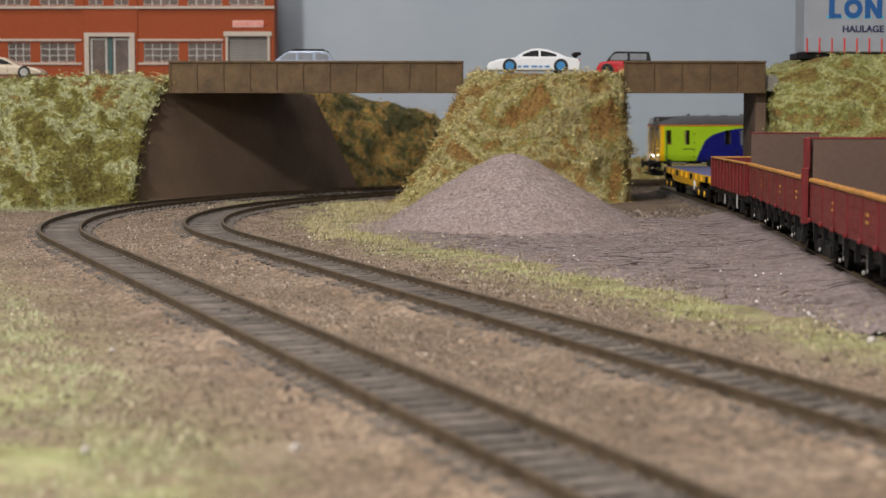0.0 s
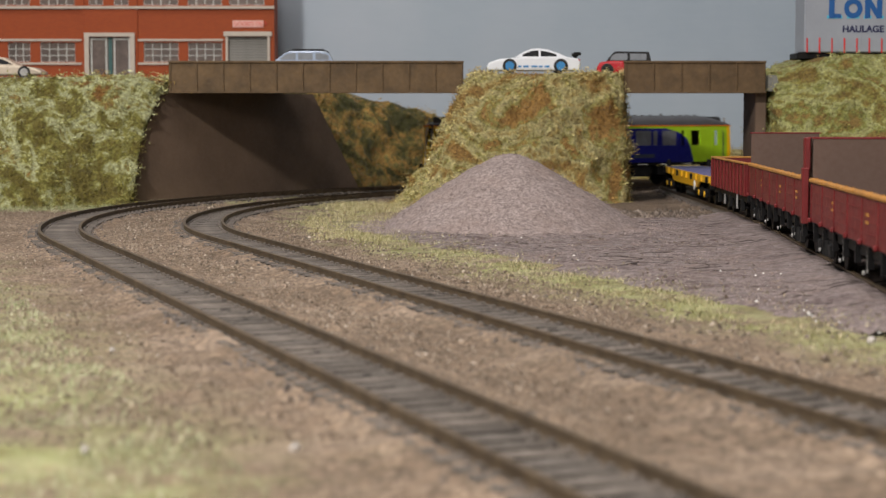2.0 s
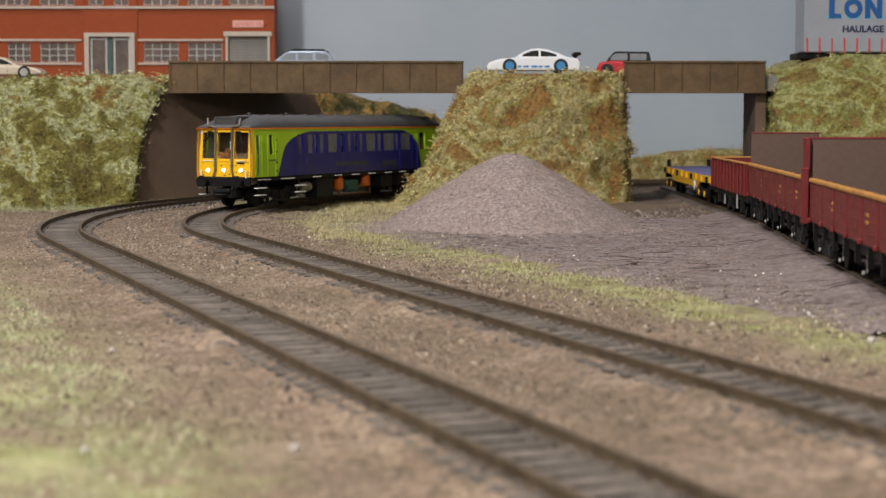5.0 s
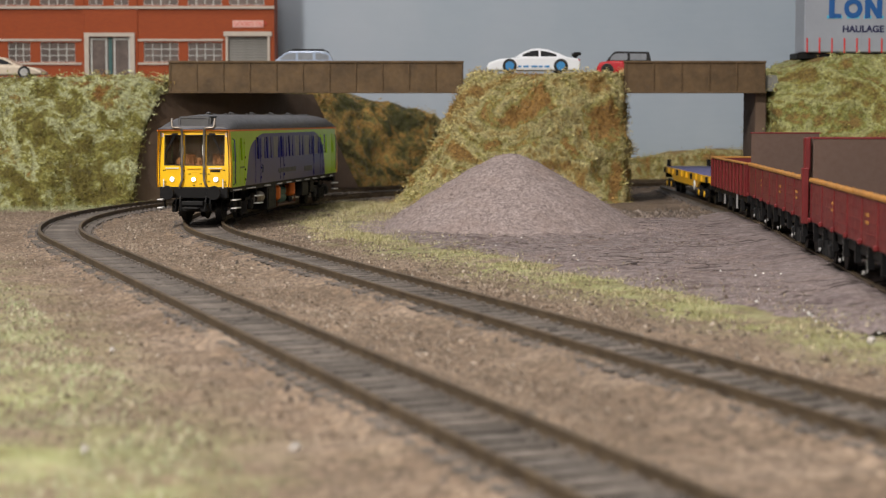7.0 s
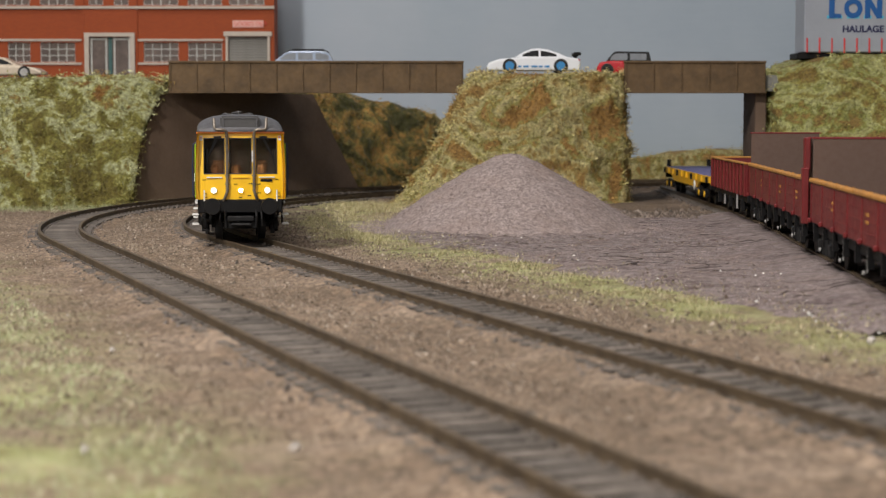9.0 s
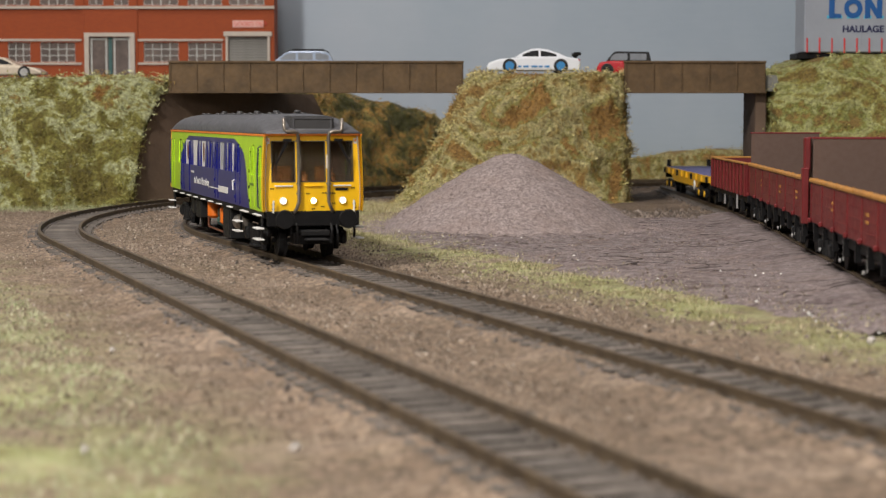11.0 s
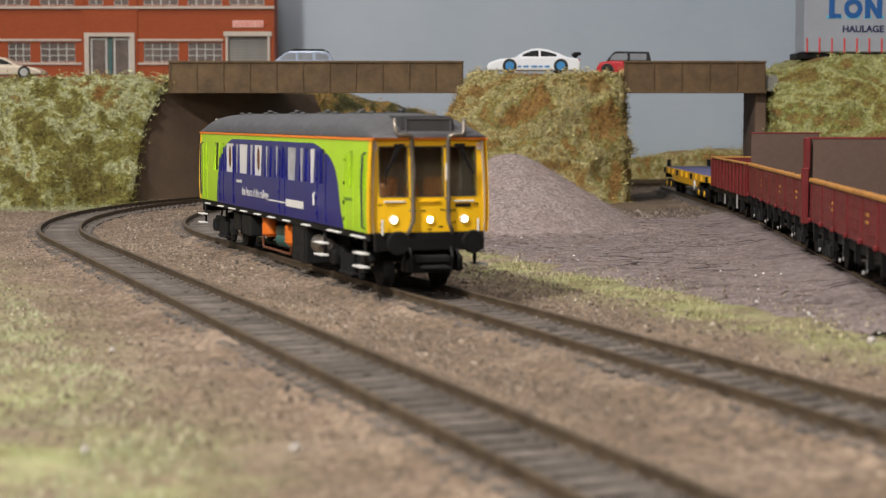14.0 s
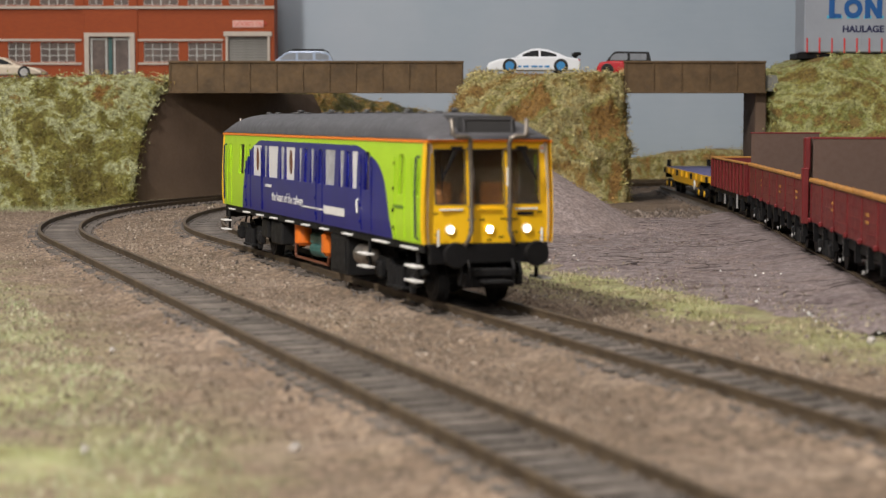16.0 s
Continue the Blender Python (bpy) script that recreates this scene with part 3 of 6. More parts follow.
# ---- gravel heap ----
def heap():
    verts, faces = [], []
    n, rr = 120, 46
    cx, cy, H = 33.0, 905.0, 37.0
    for a in range(rr + 1):
        u = a / rr
        for i in range(n):
            th = i * math.tau / n
            R = (76 if math.cos(th) > 0 else 65) * (1 + 0.07 * noise.noise(Vector((math.cos(th) * 2, math.sin(th) * 2, 1))))
            x, y = cx + u * R * math.cos(th), cy + u * R * 1.14 * math.sin(th)
            w = u * R / 67
            prof = (1.0208 - math.sqrt(w * w + 0.042)) / (1.0208 - 0.2049) * (1 - 0.03 * math.sin(min(1.0, w) * math.pi))
            prof = 0.5 * (prof + math.sqrt(prof * prof + 0.004))
            z = -5.2 + H * prof - 2.5 * u ** 10
            v = Vector((x, y, z))
            verts.append((x, y, z + (0.8 + 0.9 * u) * noise.noise(v / 9) + 0.5 * noise.noise(v / 3)))
    for a in range(rr):
        for i in range(n):
            faces.append((a * n + i, a * n + (i + 1) % n, (a + 1) * n + (i + 1) % n, (a + 1) * n + i))
    t = thing("gravel_heap", "conical heap of fine pinkish-grey gravel on the yard", "gravel heap")
    ob = soup("gravel_cone", verts, faces, HEAP, t)
    for p in ob.data.polygons:
        p.use_smooth = True
    r = random.Random(8)
    fv, ff = [], []
    for _ in range(14000):
        th, u = r.uniform(0, 6.28), math.sqrt(r.uniform(0, 1.1))
        a = min(rr, int(u * rr))
        i = int(th / math.tau * n) % n
        c = Vector(verts[a * n + i]) + Vector((r.gauss(0, 1.2), r.gauss(0, 1.2), 0.15))
        q = r.uniform(0.18, 0.42)
        k = len(fv)
        fv += [(c.x + q, c.y, c.z - q), (c.x - q * .5, c.y + q * .9, c.z - q), (c.x - q * .5, c.y - q * .9, c.z - q), (c.x, c.y, c.z + q * 0.25)]
        ff += [(k, k + 1, k + 3), (k + 1, k + 2, k + 3), (k + 2, k, k + 3)]
    tagged(soup("gravel_grain", fv, ff, HEAP, t), kind="stuff")


heap()


# ---- loose grit and rubble ----
def grit(name, n, place, mat, qmin, qmax, z0, label, seed):
    r = random.Random(seed)
    fv, ff = [], []
    for _ in range(n):
        x, y = place(r)
        if track_gap(x, y) < 14:
            continue
        q = qmin + (qmax - qmin) * r.random() ** 3
        z = z0 + rough(x, y, 0.8)
        a, k = r.uniform(0, 6.28), len(fv)
        for i in range(4):
            b = a + i * 1.57 + r.uniform(-0.4, 0.4)
            fv.append((x + q * math.cos(b), y + q * math.sin(b), z - q * 0.3))
        fv.append((x + r.uniform(-0.4, 0.4) * q, y + r.uniform(-0.4, 0.4) * q, z + q * r.uniform(0.4, 0.8)))
        ff += [(k + i, k + (i + 1) % 4, k + 4) for i in range(4)]
    tagged(soup(name, fv, ff, mat), label, "grit", kind="stuff")


def between_lines(r):
    s = r.uniform(900, INNER.s[-1] - 400)
    p, d = INNER.at(s), INNER.dir(s)
    o = r.choice((-1, 1)) * r.uniform(14, 62)
    return p[0] - d[1] * o, p[1] + d[0] * o


GRIT = fibre_material("earth_grit", [(0.0, (0.07, 0.052, 0.038)), (0.5, (0.17, 0.128, 0.092)), (0.93, (0.27, 0.215, 0.165)), (1.0, (0.52, 0.45, 0.38))])
RUBBLE = fibre_material("dark_rubble", [(0.0, (0.05, 0.037, 0.03)), (0.6, (0.13, 0.10, 0.08)), (1.0, (0.26, 0.21, 0.18))])
grit("loose_grit", 15000, between_lines, GRIT, 0.3, 1.2, -4.3, "loose brown grit scattered over the earth between tracks", 21)
grit("yard_rubble", 900, lambda r: (lambda y: (r.uniform(yard_edge(y) + 4, 0.2 * y), y))(r.uniform(440, 985)), RUBBLE, 0.2, 1.1, -3.0, "dark crumbs and chips strewn over the plaster yard", 23)
grit("yard_chips", 160, lambda r: (lambda y: (r.uniform(yard_edge(y) + 4, 0.2 * y), y))(r.uniform(440, 985)), WHITE, 0.15, 0.6, -2.9, "white plaster chips strewn over the yard", 24)
grit("heap_scree", 5000, lambda r: (lambda a, q: (33 + q * math.cos(a), 905 + 1.14 * q * math.sin(a)))(r.uniform(0, 6.28), 64 + abs(r.gauss(0, 9))), HEAP, 0.25, 0.9, -3.3, "fine gravel spilled round the foot of the heap", 25)
grit("rubble", 2600, lambda r: (r.gauss(128, 32), r.gauss(1010, 26)), RUBBLE, 0.5, 2.6, -4.2, "dark brown rubble strewn where the yard ends", 22)


# ---- static grass on the flat ----
def grass(name, n, place, mat, hmin, hmax, label, seed):
    r = random.Random(seed)
    fv, ff = [], []
    for _ in range(n):
        q = place(r)
        if q is None:
            continue
        x, y = q
        z = -4.4 + rough(x, y, 0.8)
        if 402 < y < 1010 and x > yard_edge(y):
            z = max(z, yard_z(x, y) - 0.2)
        h = r.uniform(hmin, hmax)
        a, l = r.uniform(0, 6.28), r.uniform(0.3, 1.6)
        w = r.uniform(0.06, 0.15)
        k = len(fv)
        fv += [(x - w * math.sin(a), y + w * math.cos(a), z), (x + w * math.sin(a), y - w * math.cos(a), z), (x + math.cos(a) * h * l, y + math.sin(a) * h * l, z + h)]
        ff.append((k, k + 1, k + 2))
    tagged(soup(name, fv, ff, mat), label, "grass", kind="stuff")


def patchy(x, y, lim, size=20):
    return noise.noise(Vector((x / size, y / size, 7))) + 0.5 * noise.noise(Vector((x / 6, y / 6, 2))) > lim


def strip_place(r):
    y = r.uniform(330, 960)
    x = 248 * 1.062 - 0.3576 * y + r.gauss(0, 12)
    if y > 800:
        x += (y - 800) * 0.06
    return (x, y) if patchy(x, y, r.uniform(-0.3, 0.4)) else None


def left_place(r):
    y = r.uniform(170, 760)
    edge = 60 * 1.062 - 0.3576 * y
    x = edge - abs(r.gauss(0, 45)) + 6
    return (x, y) if x > -0.3 * y - 30 and patchy(x, y, r.uniform(-0.4, 0.5)) else None


def heap_side(r):
    y = r.uniform(800, 1080)
    x = -62 - (y - 850) * 0.10 + abs(r.gauss(0, 26)) + max(0, y - 960) * 0.12
    return (x, y) if track_gap(x, y) > 20 and patchy(x, y, r.uniform(-0.3, 0.4)) else None


def bank_foot(r):
    x = r.uniform(-340, -160)
    y = 1098 + r.gauss(0, 20) + (x + 250) * 0.5
    return (x, y) if track_gap(x, y) > 19 and patchy(x, y, -0.3) else None


def hill_foot(r):
    x = r.uniform(-75, 20)
    y = 1085 + r.gauss(0, 30) - x * 0.5
    return (x, y) if patchy(x, y, -0.2) else None


grass("static_grass", 30000, strip_place, STRAW, 0.4, 1.8, "pale green and straw static grass strip between track and yard", 11)
grass("static_grass", 42000, left_place, GREENF, 0.4, 1.6, "soft pale green static grass beside the outer track", 12)
grass("static_grass", 15000, heap_side, STRAWPALE, 0.7, 2.6, "straw and green grass between the inner track and the heap", 15)
grass("static_grass", 11000, bank_foot, GREENF, 1.0, 3.5, "pale green grass at the foot of the bank", 13)
grass("static_grass", 10000, hill_foot, STRAWPALE, 1.2, 4.0, "straw and olive grass at the foot of the hill", 14)


# ---- the bridge ----
def girder(name, x0, x1, y, label):
    t = thing(name, label, "bridge girder", group="bridge girders")
    bm = B()
    box(bm, ((x0 + x1) / 2, y, 75.5), (x1 - x0, 3.0, 19.0), 0.3)
    part("web", bm, GIRDER, t)
    part("top_flange", box(B(), ((x0 + x1) / 2, y, 85.3), (x1 - x0 + 0.6, 5.2, 1.4), 0.25), GIRDER, t)
    part("bottom_flange", box(B(), ((x0 + x1) / 2, y, 66.0), (x1 - x0 + 0.6, 5.0, 1.2), 0.2), GIRDER, t)
    n = max(3, round((x1 - x0) / 17))
    me = mesh_of("stiffener", box(B(), (0, 0, 75.5), (1.1, 1.0, 18.2), 0.15), GIRDER)
    for i in range(n + 1):
        s = new("stiffener", me)
        s.parent = t
        s.matrix_world = mm(x0 + 1 + (x1 - x0 - 2) * i / n, y - 1.9, 0)
    return t


girder("bridge_girder", -175.5, 13.0, 1180, "long brown weathered plate girder over the running tracks")
girder("bridge_girder", 116.0, 206.5, 1180, "short brown plate girder over the siding")

slab_from("road_deck", [(-170, 1183), (12, 1183), (12, 1286), (-120, 1286), (-170, 1248)], 66.8, 77.0, ROADGREY, "grey road deck carried on the girders", "road")
slab_from("road_deck", [(114, 1183), (216, 1183), (216, 1286), (114, 1286)], 66.8, 77.0, ROADGREY, "grey road deck over the siding", "road")
slab_from("upper_ground", [(-700, 1236), (-190, 1236), (-171, 1249), (-122, 1290), (-122, 1372), (-100, 1500), (-100, 1598), (-700, 1598)], 66.6, 77.0, ROADGREY, "grey upper yard before the factory", "pavement")
slab_from("upper_ground", [(217, 1196), (700, 1150), (700, 1330), (217, 1290)], 60.0, 78.0, ROADGREY, "grey upper yard behind the bank", "pavement")

# the leaning wall that holds the bank beside the tracks
bm = B()
foot, head = ((-200, 1126), (-60, 1353)), ((-181, 1176), (-93, 1318.6))
wall_pts = [((foot[0][0] + (foot[1][0] - foot[0][0]) * u, foot[0][1] + (foot[1][1] - foot[0][1]) * u),
             (head[0][0] + (head[1][0] - head[0][0]) * u, head[0][1] + (head[1][1] - head[0][1]) * u)) for u in (0, 1 / 3, 2 / 3, 1)]
lo = [bm.verts.new((*a, -6)) for a, b in wall_pts]
hi = [bm.verts.new((*b, 66.5)) for a, b in wall_pts]
lo2 = [bm.verts.new((a[0] - 12, a[1] + 12, -6)) for a, b in wall_pts]
hi2 = [bm.verts.new((b[0] - 12, b[1] + 12, 66.5)) for a, b in wall_pts]
for i in range(3):
    bm.faces.new((lo[i], lo[i + 1], hi[i + 1], hi[i]))
    bm.faces.new((lo2[i], hi2[i], hi2[i + 1], lo2[i + 1]))
    bm.faces.new((hi[i], hi[i + 1], hi2[i + 1], hi2[i]))
    bm.faces.new((lo[i], lo2[i], lo2[i + 1], lo[i + 1]))
bm.faces.new((lo[0], hi[0], hi2[0], lo2[0]))
bm.faces.new((lo[3], lo2[3], hi2[3], hi[3]))
tagged(part("abutment_wall", tidy(bm), DARKCARD), "dark brown leaning abutment wall of the bridge", "retaining wall", kind="structure")

bm = B()
box(bm, (205.2, 1211.5, 30), (7.2, 47, 73), 0.6)
tagged(part("bridge_pier", bm, DARKCARD), "dark brown pier under the short girder", "bridge pier", kind="structure")


# ---- the railcar ----
YELLOW = paint("warning_yellow", (0.93, 0.55, 0.010), 0.38, 0, 0.03)
ORANGE = paint("orange_line", (0.85, 0.23, 0.02), 0.4, 0, 0.05)
ROOFGREY = paint("roof_grey", (0.082, 0.082, 0.092), 0.5, 0, 0.12, 14)
HEADBOX = paint("headcode_grey", (0.042, 0.042, 0.045), 0.5, 0, 0.1)
ENGINE = paint("engine_orange", (0.75, 0.17, 0.012), 0.45, 0, 0.08)
RUSTPIPE = paint("brown_pipe", (0.13, 0.040, 0.016), 0.5, 0, 0.15)
TEAL = paint("teal_part", (0.03, 0.13, 0.12), 0.5, 0, 0.15)
SEAT = paint("cab_tan", (0.58, 0.25, 0.09), 0.6, 0, 0.12)
BULKHEAD = paint("cab_bulkhead_brown", (0.26, 0.17, 0.10), 0.6, 0, 0.2, 10)
INSIDE = paint("interior_cream", (0.42, 0.36, 0.27), 0.7, 0, 0.08)
# pale tones for reflections and bright interior in the panes, painted as colour
GLARE_WHITE = paint("white_pane_glare", (0.66, 0.66, 0.68), 0.5, 0, 0.03)
GLARE_GREY = paint("grey_pane_glare", (0.40, 0.41, 0.45), 0.7, 0, 0.2, 4)
# the same pane tone, darkened for the car's shaded side
GLARE_DIM = paint("dim_pane_glare", (0.17, 0.18, 0.21), 0.4, 0, 0.2, 4)
DULLMARK = paint("dull_mark", (0.035, 0.045, 0.08), 0.5)
HANDRAIL = paint("dark_blue_rail", (0.012, 0.02, 0.07), 0.4, 0, 0.1)
LAMPW = glow("lamp_warm", (1.0, 0.82, 0.46), 11)
LAMPC = glow("lamp_cold", (0.70, 0.86, 1.0), 16)


def livery():
    """Lime green with a dark blue panel whose ends sweep up in a curve."""
    m = Mat("railcar_livery", 0.28)
    x, y, z = m.xyz()
    u = m.math("SUBTRACT", 128.0 * K, x)
    t = m.math("DIVIDE", m.math("SUBTRACT", z, 16 * K), 25.5 * K)
    t6 = m.math("POWER", m.math("MAXIMUM", t, 0.0), 7.0)
    f = m.math("ADD", 29 * K, m.math("ADD", m.math("MULTIPLY", t, 11 * K), m.math("MULTIPLY", t6, 26 * K)))
    r = m.math("SUBTRACT", 220 * K, m.math("ADD", m.math("MULTIPLY", t, 8 * K), m.math("MULTIPLY", t6, 19 * K)))
    blue = m.math("MULTIPLY", m.math("MULTIPLY", m.math("GREATER_THAN", u, f), m.math("LESS_THAN", u, r)), m.math("LESS_THAN", z, 41.6 * K))
    n = m.noise(9, 4)
    green = m.ramp(n, [(0.3, (0.36, 0.60, 0.020)), (0.7, (0.42, 0.68, 0.03))])
    navy = m.ramp(n, [(0.3, (0.010, 0.012, 0.150)), (0.7, (0.013, 0.016, 0.195))])
    wrap = m.math("MAXIMUM", m.math("LESS_THAN", u, 3.4 * K), m.math("GREATER_THAN", u, 252.6 * K))
    m.colour(m.mix(wrap, m.mix(blue, green, navy), (0.93, 0.55, 0.010)))
    m.b.inputs["Specular IOR Level"].default_value = 0.3
    m.bump(m.noise(0.6, 2), 0.02, 0.2)
    return m.m


LIVERY = livery()
# windows along a side, from the front: start and end
SIDE_WINDOWS = [(5.5, 9.2), (20, 24), (52.5, 57.5), (65, 71), (73, 77), (80, 84.5), (90, 102), (106, 109.5), (116, 119.5), (124, 127.5), (131.5, 135),
                (140.5, 153), (155.5, 160.5), (164.5, 179), (181, 185), (189.5, 203), (208, 211), (217.5, 226), (240.5, 243.5)]
HALF, ZB, ZC, WZ0, WZ1 = 128.0, 15.8, 43.2, 28.6, 39.8


def side_y(z):
    """Half width of the body at a height: it draws in a little towards the roof."""
    return 18.6 - 0.9 * max(0.0, (z - 24) / 20) ** 1.6 - 0.35 * max(0.0, (20 - z) / 5)


def railcar():
    car = thing("diesel_railcar", "green and dark blue single-unit railcar with yellow ends", "railcar")
    for sgn, nm in ((-1, "side_panel"), (1, "side_panel")):
        bm = B()
        xs = sorted({0.0, 256.0, *(v for w in SIDE_WINDOWS for v in w), *[i * 8.0 for i in range(33)]})
        zs = [ZB, 18, 20.5, 24, WZ0, 32, 36, WZ1, 41.6, ZC]
        holes = [(a, b) for a, b in SIDE_WINDOWS]
        for shell in (0, 1.1):
            grid = {}
            for i, x in enumerate(xs):
                for j, z in enumerate(zs):
                    grid[i, j] = bm.verts.new((HALF - x, sgn * (side_y(z) - shell), z))
            for i in range(len(xs) - 1):
                mid = (xs[i] + xs[i + 1]) / 2
                inside = any(a < mid < b for a, b in holes)
                for j in range(len(zs) - 1):
                    zm = (zs[j] + zs[j + 1]) / 2
                    if inside and WZ0 < zm < WZ1:
                        continue
                    bm.faces.new((grid[i, j], grid[i + 1, j], grid[i + 1, j + 1], grid[i, j + 1])).material_index = 0 if shell == 0 else 1
        # reveals of the windows
        for a, b in holes:
            for x in (a, b):
                vs = [bm.verts.new((HALF - x, sgn * (side_y(z) - s), z)) for z, s in ((WZ0, 0), (WZ1, 0), (WZ1, 1.1), (WZ0, 1.1))]
                bm.faces.new(vs)
            for z in (WZ0, WZ1):
                vs = [bm.verts.new((HALF - x, sgn * (side_y(z) - s), z)) for x, s in ((a, 0), (b, 0), (b, 1.1), (a, 1.1))]
                bm.faces.new(vs)
        bmesh.ops.remove_doubles(bm, verts=bm.verts, dist=0.002)
        side = part(nm, tidy(bm), [LIVERY, INSIDE], car, "lime green side with dark blue panel")
        # opaque panes painted as reflected light, by window; dim ones on the shaded side
        glass_mats = {3: GLARE_WHITE, 5: GLARE_GREY, 6: GLARE_GREY, 8: GLARE_GREY, 10: GLARE_GREY, 11: GLARE_WHITE, 12: GLARE_GREY, 13: GLARE_WHITE, 14: GLARE_GREY, 15: GLARE_WHITE}
        if sgn > 0:
            glass_mats = {k: GLARE_DIM for k in glass_mats}
        for k, (a, b) in enumerate(SIDE_WINDOWS):
            bm = B()
            z = (WZ0 + WZ1) / 2
            box(bm, (HALF - (a + b) / 2, sgn * (side_y(z) - 0.55), z), (b - a - 0.02, 0.25, WZ1 - WZ0 - 0.02))
            toned = k in glass_mats
            wp = part("glare_pane" if toned else "window_pane", bm, glass_mats.get(k, PANE), side)
            wp.visible_shadow = toned
            if not toned and 60 < a < 190:
                w2 = (b - a) * (0.5 if b - a < 8 else 0.9)
                # pale sheet added behind the glass to imitate a bright interior
                part("curtain", box(B(), (HALF - b + w2 / 2 + 0.2, sgn * (side_y(z) - 1.5), z), (w2, 0.2, WZ1 - WZ0 + 1)), GLARE_GREY, side)
            if k in (11, 15) and sgn < 0:
                e = prism(B(), [(HALF - (a + b) / 2 + 1.9 * math.cos(i * math.tau / 20), z + 0.5 + 4.2 * math.sin(i * math.tau / 20)) for i in range(20)],
                          sgn * (side_y(z) - 0.42), sgn * (side_y(z) - 0.30), "y")
                part("oval_emblem", e, RUSTPIPE, side)
        # doors stand a little proud of the side, with hinges
        for u0, u1 in ((4.0, 11.0), (17.5, 26.5), (49.5, 60.0), (104, 111.5), (186.5, 188.2), (206.0, 213.0), (238.5, 246)):
            bm = B()
            for x in (u0, u1):
                box(bm, (HALF - x, sgn * (side_y(26) + 0.02), 27.8), (0.28, 0.3, 22.5), 0.05)
            part("door_edge", bm, LIVERY, side)
        for u0 in (27.4, 61, 112.3, 213.8):
            bm = B()
            for z in (19, 24, 30, 37):
                box(bm, (HALF - u0, sgn * (side_y(z) + 0.2), z), (0.8, 0.55, 1.1), 0.1)
            part("door_hinge", bm, BLACK if u0 < 30 else LIVERY, side)
        bm = B()
        pipe(bm, [(HALF - 4.9, sgn * 18.2, 39.5), (HALF - 4.9, sgn * 19.3, 39), (HALF - 4.9, sgn * 19.7, 30), (HALF - 4.9, sgn * 19.5, 17.6), (HALF - 4.9, sgn * 18.4, 17)], 0.32)
        part("handrail", bm, HANDRAIL, side, "dark blue vertical handrail")
        bm = B()
        pipe(bm, [(HALF - 248, sgn * 18.2, 39.5), (HALF - 248, sgn * 19.2, 39), (HALF - 248, sgn * 19.5, 30), (HALF - 248, sgn * 19.3, 18)], 0.3)
        part("handrail", bm, HANDRAIL, side)
        bm = B()
        pipe(bm, [(HALF - 62.8, sgn * 18.4, 25.6), (HALF - 62.6, sgn * 19.2, 25), (HALF - 61.6, sgn * 19.3, 21.5)], 0.3)
        part("handrail", bm, WHITE if sgn < 0 else HANDRAIL, side, "white grab handle")
        # slogan and marks: readable words in white, trade marks as plain bars
        def words(txt, u, z, size, mat):
            cu = bpy.data.curves.new("lettering", "FONT")
            cu.body, cu.size, cu.extrude, cu.align_x = txt, size * K, 0.00003, "LEFT"
            me_ob = new("lettering", cu)
            me = bpy.data.meshes.new_from_object(me_ob)
            bpy.data.objects.remove(me_ob)
            me.materials.append(mat)
            o = new("lettering", me)
            o.parent = side
            o.matrix_local = mm(HALF - u, sgn * (side_y(z) + 0.06), z, 0 if sgn < 0 else 180) @ pose(0, 0, 0, 90)
        if sgn < 0:
            words("the heart of the railway", 172, 20.6, 4.6, WHITE)
            for u, z, w, h in ((120, 20.5, 26, 0.45), (94, 20.7, 24, 2.5)):
                part("trade_mark_bar", box(B(), (HALF - u + w / 2 - 8, sgn * (side_y(z) + 0.05), z), (w, 0.12, h)), WHITE, side)
            part("number_bar", box(B(), (HALF - 177, sgn * (side_y(25) + 0.05), 25.6), (9, 0.12, 1.0)), GLARE_WHITE, side)
        else:
            part("trade_mark_bar", box(B(), (HALF - 120, sgn * (side_y(20) + 0.05), 21.4), (42, 0.12, 2.4)), DULLMARK, side)
            part("trade_mark_bar", box(B(), (HALF - 172, sgn * (side_y(20) + 0.05), 20.7), (20, 0.12, 3.0)), DULLMARK, side)
        part("operator_bar", box(B(), (HALF - 23, sgn * (side_y(24) + 0.05), 25.2), (9.5, 0.12, 0.9)), paint("mark_green", (0.10, 0.22, 0.02)), side)
        part("cantrail_line", box(B(), (0, sgn * (side_y(43) + 0.05), 43.5), (257.2, 0.5, 0.8), 0.1), ORANGE, car, "orange cantrail line")
    # floor, solebar and end skirts
    part("floor", box(B(), (0, 0, 15.4), (252, 34, 1.2)), GREYBLK, car)
    for sgn in (-1, 1):
        part("solebar", box(B(), (0, sgn * 17.3, 14.6), (250, 0.8, 2.2), 0.1), BLACK, car)
    # roof
    bm = B()
    rings = []
    xs = [HALF + 0.4, HALF - 2, HALF - 5, HALF - 9, HALF - 13, HALF - 18, HALF - 24] + [HALF - 24 - i * (256 - 48) / 16 for i in range(1, 17)] + [-HALF + 18, -HALF + 13, -HALF + 9, -HALF + 5, -HALF + 2, -HALF - 0.4]
    for x in xs:
        e = max(0.0, abs(x) - (HALF - 24)) / 24.6
        drop = 1 - 0.86 * e ** 2.0
        ring = []
        for i in range(17):
            a = math.pi * i / 16
            yy = -math.cos(a)
            ring.append(bm.verts.new((x, 18.0 * math.copysign(abs(yy) ** 0.8, yy) * (1 - 0.02 * e), ZC + 0.9 + 7.2 * drop * math.sin(a) ** 0.75)))
        rings.append(ring)
